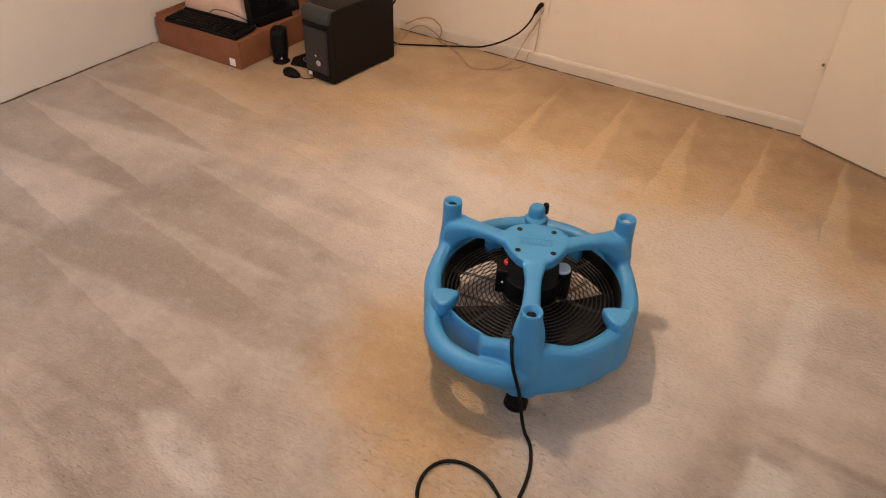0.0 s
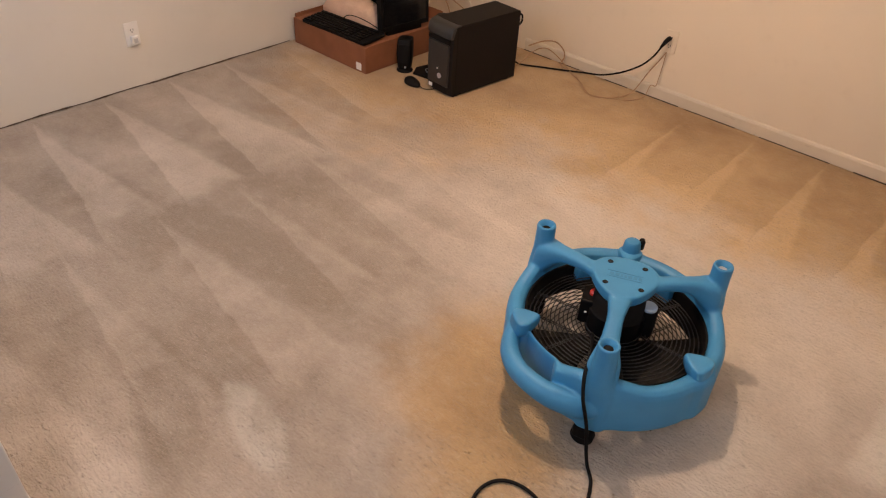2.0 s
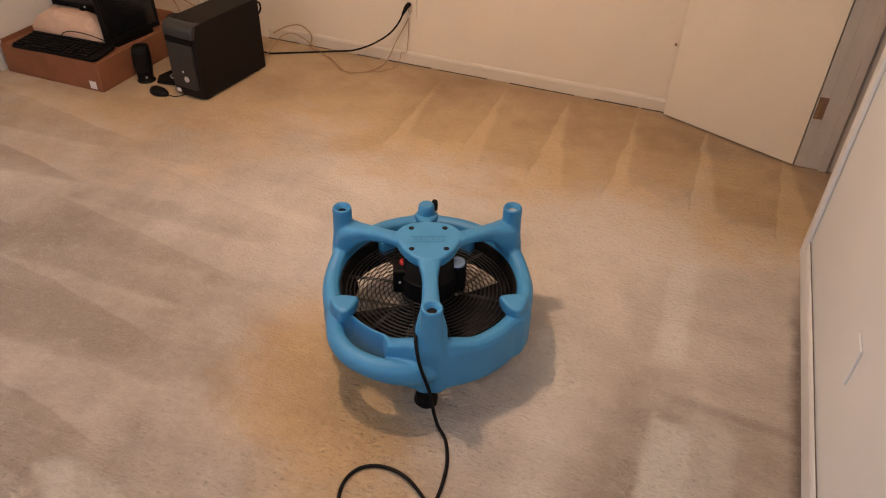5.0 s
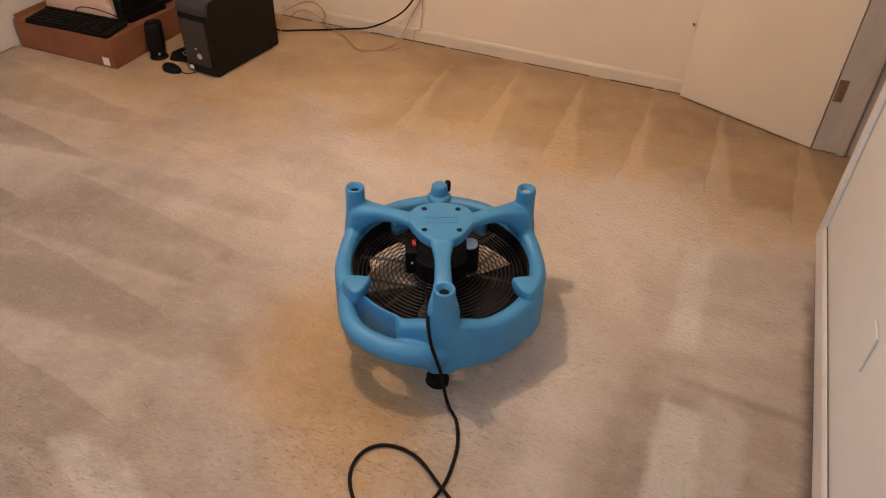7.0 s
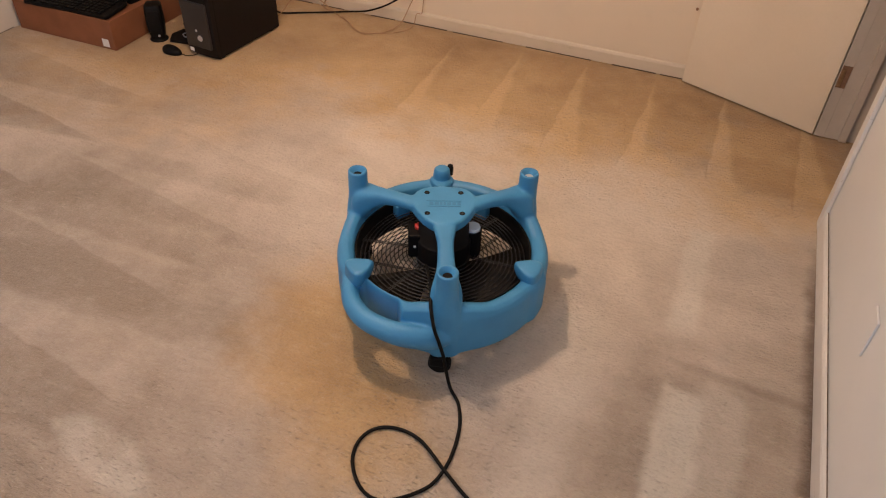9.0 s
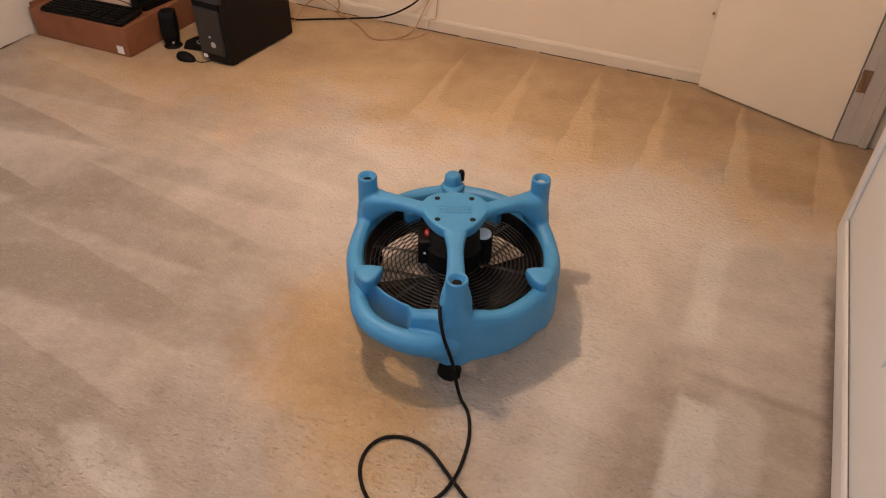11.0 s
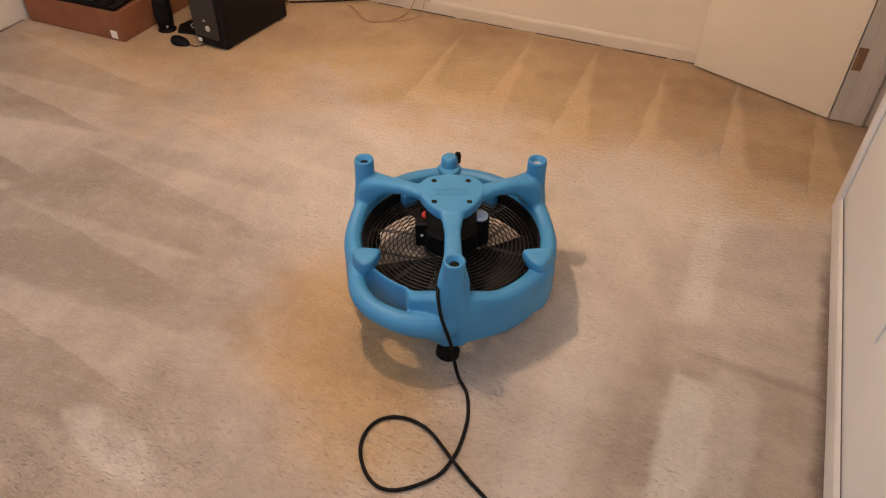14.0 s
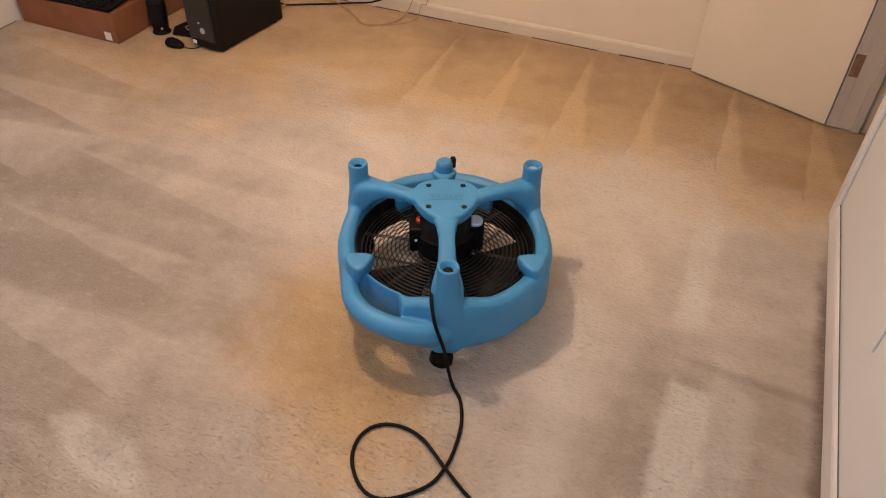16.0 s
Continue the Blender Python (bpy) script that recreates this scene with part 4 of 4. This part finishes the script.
def tower():
    e = base("computer_tower", 1.090, -0.588, 0.0, -5.9)
    e.scale = (1.02, 1.02, 1.02)
    tagged(e, "dark grey desktop computer tower standing on the carpet", "computer")
    w, d, h = 0.090, 0.236, 0.368
    part("case", box((-w, -d + 0.03, 0.008), (w, d, h - 0.004)), M_CASE, e, bevel=0.004)
    # curved front bezel
    bm = bmesh.new()
    rows = []
    for z, out in ((0.006, 0.010), (0.014, 0.000), (0.05, -0.006), (0.15, -0.010), (0.26, -0.008), (0.32, -0.002), (0.348, 0.010), (0.356, 0.022)):
        rows.append([bm.verts.new((x * w, -d + 0.006 + out + (0.012 * abs(x) ** 4), z)) for x in (-1.0, -0.93, -0.75, -0.4, 0, 0.4, 0.75, 0.93, 1.0)] +
                    [bm.verts.new((w, -d + 0.034, z)), bm.verts.new((-w, -d + 0.034, z))])
    for p, q in zip(rows, rows[1:]):
        for k in range(11):
            bm.faces.new((p[k], p[(k + 1) % 11], q[(k + 1) % 11], q[k]))
    bm.faces.new(rows[0]), bm.faces.new(rows[-1])
    bez = part("front_bezel", bm, M_CASE, e, smooth="auto")
    part("lower_panel", box((-w * 0.80, -d - 0.009, 0.058), (w * 0.84, -d + 0.004, 0.276)), M_BEZEL, bez, "lighter grey front panel", bevel=0.004)
    part("drive_slot", box((-w * 0.86, -d - 0.006, 0.280), (w * 0.90, -d + 0.004, 0.304)), M_BLACK, bez, "dark drive slot", bevel=0.002)
    cap = bmesh.new()
    rows = []
    for y, z in ((-0.0075, 0.308), (-0.008, 0.330), (-0.003, 0.350), (0.010, 0.363), (0.030, 0.3685), (0.052, 0.3690), (0.052, 0.355), (0.012, 0.330), (0.006, 0.308)):
        rows.append([cap.verts.new((x * w, -d + y + 0.010 * abs(x) ** 6, z)) for x in (-0.985, -0.9, -0.6, 0, 0.6, 0.9, 0.985)])
    for k, p in enumerate(rows):
        q = rows[(k + 1) % len(rows)]
        for c in range(6):
            cap.faces.new((p[c], p[c + 1], q[c + 1], q[c]))
    cap.faces.new([r[0] for r in rows]), cap.faces.new([r[-1] for r in rows])
    part("front_cap", cap, M_BEZEL, bez, "rounded grey cap over the front edge", smooth="auto")
    part("badge", cyl((0, 0, 0), 0.0145, 0.0135, 0.004, 28, m=pose(0.018, -d - 0.0085, 0.107, 90)), M_SILVER, bez, "round silver badge", )
    part("power_button", cyl((0, 0, 0), 0.006, 0.005, 0.003, 18, m=pose(0.002, -d - 0.0085, 0.142, 90)), M_SILVER, bez)
    part("front_sticker", box((-w * 0.72, -d - 0.0040, 0.028), (-w * 0.45, -d - 0.0025, 0.046)), M_LABEL, bez, "small pale sticker")
    part("top_cover", box((-w * 0.97, -d + 0.060, h - 0.004), (w * 0.97, d - 0.012, h - 0.001)), M_CASE, e)
    part("side_seam", box((w - 0.0005, -d + 0.036, 0.012), (w + 0.0008, -d + 0.039, h - 0.010)), M_BLACK, e)
    part("rear_handle", tube(spline([(w - 0.006, d, 0.345), (w - 0.004, d + 0.016, 0.335), (w - 0.004, d + 0.018, 0.305), (w - 0.006, d + 0.002, 0.288)], 6), 0.005, 10), M_BLACK, e, smooth=True)
    for sx in (-1, 1):
        for sy in (-d + 0.06, d - 0.05):
            part("foot", cyl((sx * (w - 0.02), sy, 0.0), 0.012, 0.012, 0.009, 16), M_RUBBER, e)
    for k, z in enumerate((0.11, 0.135, 0.16, 0.09)):
        part("rear_plug", box((-0.01 + 0.014 * k, d, z - 0.007), (0.006 + 0.014 * k, d + 0.028, z + 0.007)), M_RUBBER, e, bevel=0.002)


tower()


def speaker(x, y, h, turn, label):
    e = base("speaker", x, y, 0.0, turn)
    tagged(e, label, "speaker")
    part("stand", lathe([(0.0, 0.0), (0.044, 0.0), (0.046, 0.004), (0.040, 0.012), (0.024, 0.020), (0.0, 0.020)], 32), M_BLACK, e, smooth="auto")
    prof = [(-0.034, -0.038), (0.034, -0.038), (0.042, -0.024), (0.040, 0.030), (0.026, 0.046), (-0.026, 0.046), (-0.040, 0.030), (-0.042, -0.024)]
    bm, rows = bmesh.new(), []
    for s, z, lean in ((0.80, 0.014, 0.0), (0.92, 0.05, 0.0), (1.0, h * 0.5, 0.002), (0.98, h * 0.85, 0.006), (0.90, h, 0.010)):
        rows.append([bm.verts.new((a * s, b * s + lean, z)) for a, b in prof])
    for p, q in zip(rows, rows[1:]):
        for k in range(8):
            bm.faces.new((p[k], p[(k + 1) % 8], q[(k + 1) % 8], q[k]))
    bm.faces.new(rows[0]), bm.faces.new(rows[-1])
    part("cabinet", bm, M_BLACK, e, bevel=0.004, smooth="auto")
    part("grille", box((-0.028, -0.0415, h * 0.30), (0.028, -0.036, h * 0.88)), M_RUBBER, e, "black cloth grille", bevel=0.002)
    part("knob", cyl((0, 0, 0), 0.006, 0.005, 0.006, 16, m=pose(0.012, -0.036, h * 0.18, 90)), M_SILVER, e, "small metal volume knob")
    return e


speaker(0.74, -0.745, 0.18, 30, "small black desktop speaker on the carpet beside the box")
bass = speaker(0.80, -0.50, 0.25, 25, "broad black bass speaker between box and computer tower")
bass.scale = (1.75, 1.75, 1.0)
st = base("monitor_stand", 0.875, -0.675, 0.0, 20)
tagged(st, "flat black monitor stand base lying on the carpet", "stand")
part("plate", prism([(-0.085, -0.055), (0.06, -0.085), (0.09, -0.02), (0.075, 0.07), (-0.06, 0.085), (-0.10, 0.02)], 0.001, 0.014), M_BLACK, st, bevel=0.004)
part("neck", box((-0.03, 0.0, 0.013), (0.03, 0.022, 0.115), m=pose(0, 0.03, 0, -8)), M_BLACK, st, bevel=0.004)
part("coiled_cable", tube(spline([(-0.02, -0.02, 0.018), (0.03, -0.03, 0.02), (0.05, 0.01, 0.02), (0.01, 0.03, 0.022), (-0.03, 0.0, 0.024), (0.0, -0.04, 0.026), (0.06, -0.02, 0.024)], 8), 0.003, 8), M_SILVER, st, "grey coiled cable", True)


def mouse():
    e = base("mouse", 0.90, -0.845, 0.0, -94)
    tagged(e, "black computer mouse on the carpet", "mouse")
    bm = bmesh.new()
    bmesh.ops.create_uvsphere(bm, u_segments=32, v_segments=18, radius=1.0)
    for v in bm.verts:
        z = max(v.co.z, -0.25)
        v.co = (v.co.x * 0.031 * (1 - 0.10 * v.co.y), v.co.y * 0.056, (z + 0.25) * 0.030 * (1 - 0.18 * v.co.y) + 0.001)
    part("shell", bm, M_BLACK, e, smooth=True)
    part("wheel", cyl((0, 0, -0.003), 0.008, 0.008, 0.006, 20, m=pose(0, 0.028, 0.030, 0, 90)), M_RUBBER, e)
    part("button_gap", box((-0.0006, 0.006, 0.0345), (0.0006, 0.022, 0.0372)), M_RUBBER, e)
    return e


pointer = mouse()
attach(part("mouse_cable", tube(spline([(0.953, -0.849, 0.010), (0.985, -0.845, 0.004), (1.012, -0.825, 0.004), (1.018, -0.80, 0.004), (1.0, -0.76, 0.004), (0.985, -0.70, 0.006), (1.0, -0.5, 0.006)], 8), 0.0023, 8), M_RUBBER, None, "thin black mouse cable", True), pointer)

# power lead from tower to wall outlet
lead = [(1.112, -0.325, 0.11), (1.115, -0.27, 0.06), (1.125, -0.21, 0.012), (1.22, -0.145, 0.006), (1.34, -0.083, 0.008), (1.46, -0.05, 0.022), (1.57, -0.045, 0.045), (1.68, -0.042, 0.095), (1.78, -0.042, 0.165), (1.84, -0.042, 0.235), (1.876, -0.044, 0.305)]
lead_ob = tagged(part("power_lead", tube(spline(lead, 8), 0.0048, 10), M_RUBBER, None, smooth=True), "black computer power lead running to the wall outlet", "cable")
part("plug", tube([Vector(p) for p in ((1.868, -0.044, 0.290), (1.878, -0.043, 0.309), (1.884, -0.036, 0.325), (1.889, -0.024, 0.335), (1.890, -0.0102, 0.336))], [0.006, 0.009, 0.0115, 0.0125, 0.0125], 16), M_RUBBER, lead_ob, "moulded black plug", True)

# beige cables near the outlet and behind the tower
beige = [(1.885, -0.006, 0.26), (1.868, -0.012, 0.22), (1.82, -0.020, 0.13), (1.775, -0.06, 0.02), (1.739, -0.16, 0.006), (1.68, -0.215, 0.005), (1.632, -0.236, 0.005), (1.57, -0.20, 0.005), (1.489, -0.133, 0.005),
         (1.405, -0.085, 0.006), (1.32, -0.05, 0.03), (1.25, -0.04, 0.06), (1.19, -0.06, 0.085), (1.15, -0.12, 0.07), (1.14, -0.2, 0.03), (1.13, -0.27, 0.006)]
tagged(part("beige_cable", tube(spline(beige, 8), 0.0028, 8), M_BEIGE, None, smooth=True), "thin beige cable trailing from the outlet over the carpet", "cable")
beige2 = [(1.888, -0.006, 0.262), (1.887, -0.008, 0.2), (1.882, -0.010, 0.12), (1.876, -0.014, 0.075), (1.85, -0.02, 0.07), (1.84, -0.05, 0.01), (1.80, -0.13, 0.004), (1.70, -0.20, 0.004), (1.60, -0.235, 0.009), (1.52, -0.16, 0.008), (1.44, -0.1, 0.01)]
tagged(part("beige_cable", tube(spline(beige2, 8), 0.0021, 8), M_BEIGE, None, smooth=True), "thin beige cable hanging straight down the wall", "cable")
loop = [(1.17, -0.2, 0.13), (1.20, -0.10, 0.14), (1.25, -0.05, 0.135), (1.30, -0.04, 0.10), (1.31, -0.04, 0.06), (1.30, -0.05, 0.02), (1.36, -0.06, 0.006)]
tagged(part("beige_cable", tube(spline(loop, 8), 0.004, 8), M_BEIGE, None, smooth=True), "beige cable looped behind the computer tower", "cable")
cream = [(0.22, -0.05, 0.05), (0.26, -0.05, 0.13), (0.348, -0.05, 0.186), (0.43, -0.05, 0.225), (0.501, -0.05, 0.238), (0.56, -0.05, 0.22), (0.605, -0.05, 0.17), (0.62, -0.06, 0.08), (0.63, -0.08, 0.006)]
tagged(part("cream_cable", tube(spline(cream, 8), 0.0042, 8), M_CREAM, None, smooth=True), "cream coaxial cable arching behind the box", "cable")
for pts in ([(0.30, -0.012, 0.62), (0.315, -0.012, 0.42), (0.33, -0.015, 0.276), (0.36, -0.03, 0.18), (0.42, -0.04, 0.10), (0.46, -0.06, 0.006)],
            [(0.20, -0.04, 0.25), (0.32, -0.035, 0.21), (0.45, -0.04, 0.165), (0.58, -0.05, 0.12), (0.66, -0.08, 0.05), (0.70, -0.1, 0.006)]):
    tagged(part("brown_cable", tube(spline(pts, 8), 0.0035, 8), M_BEIGE, None, smooth=True), "brown cable hanging against the wall behind the monitors", "cable")
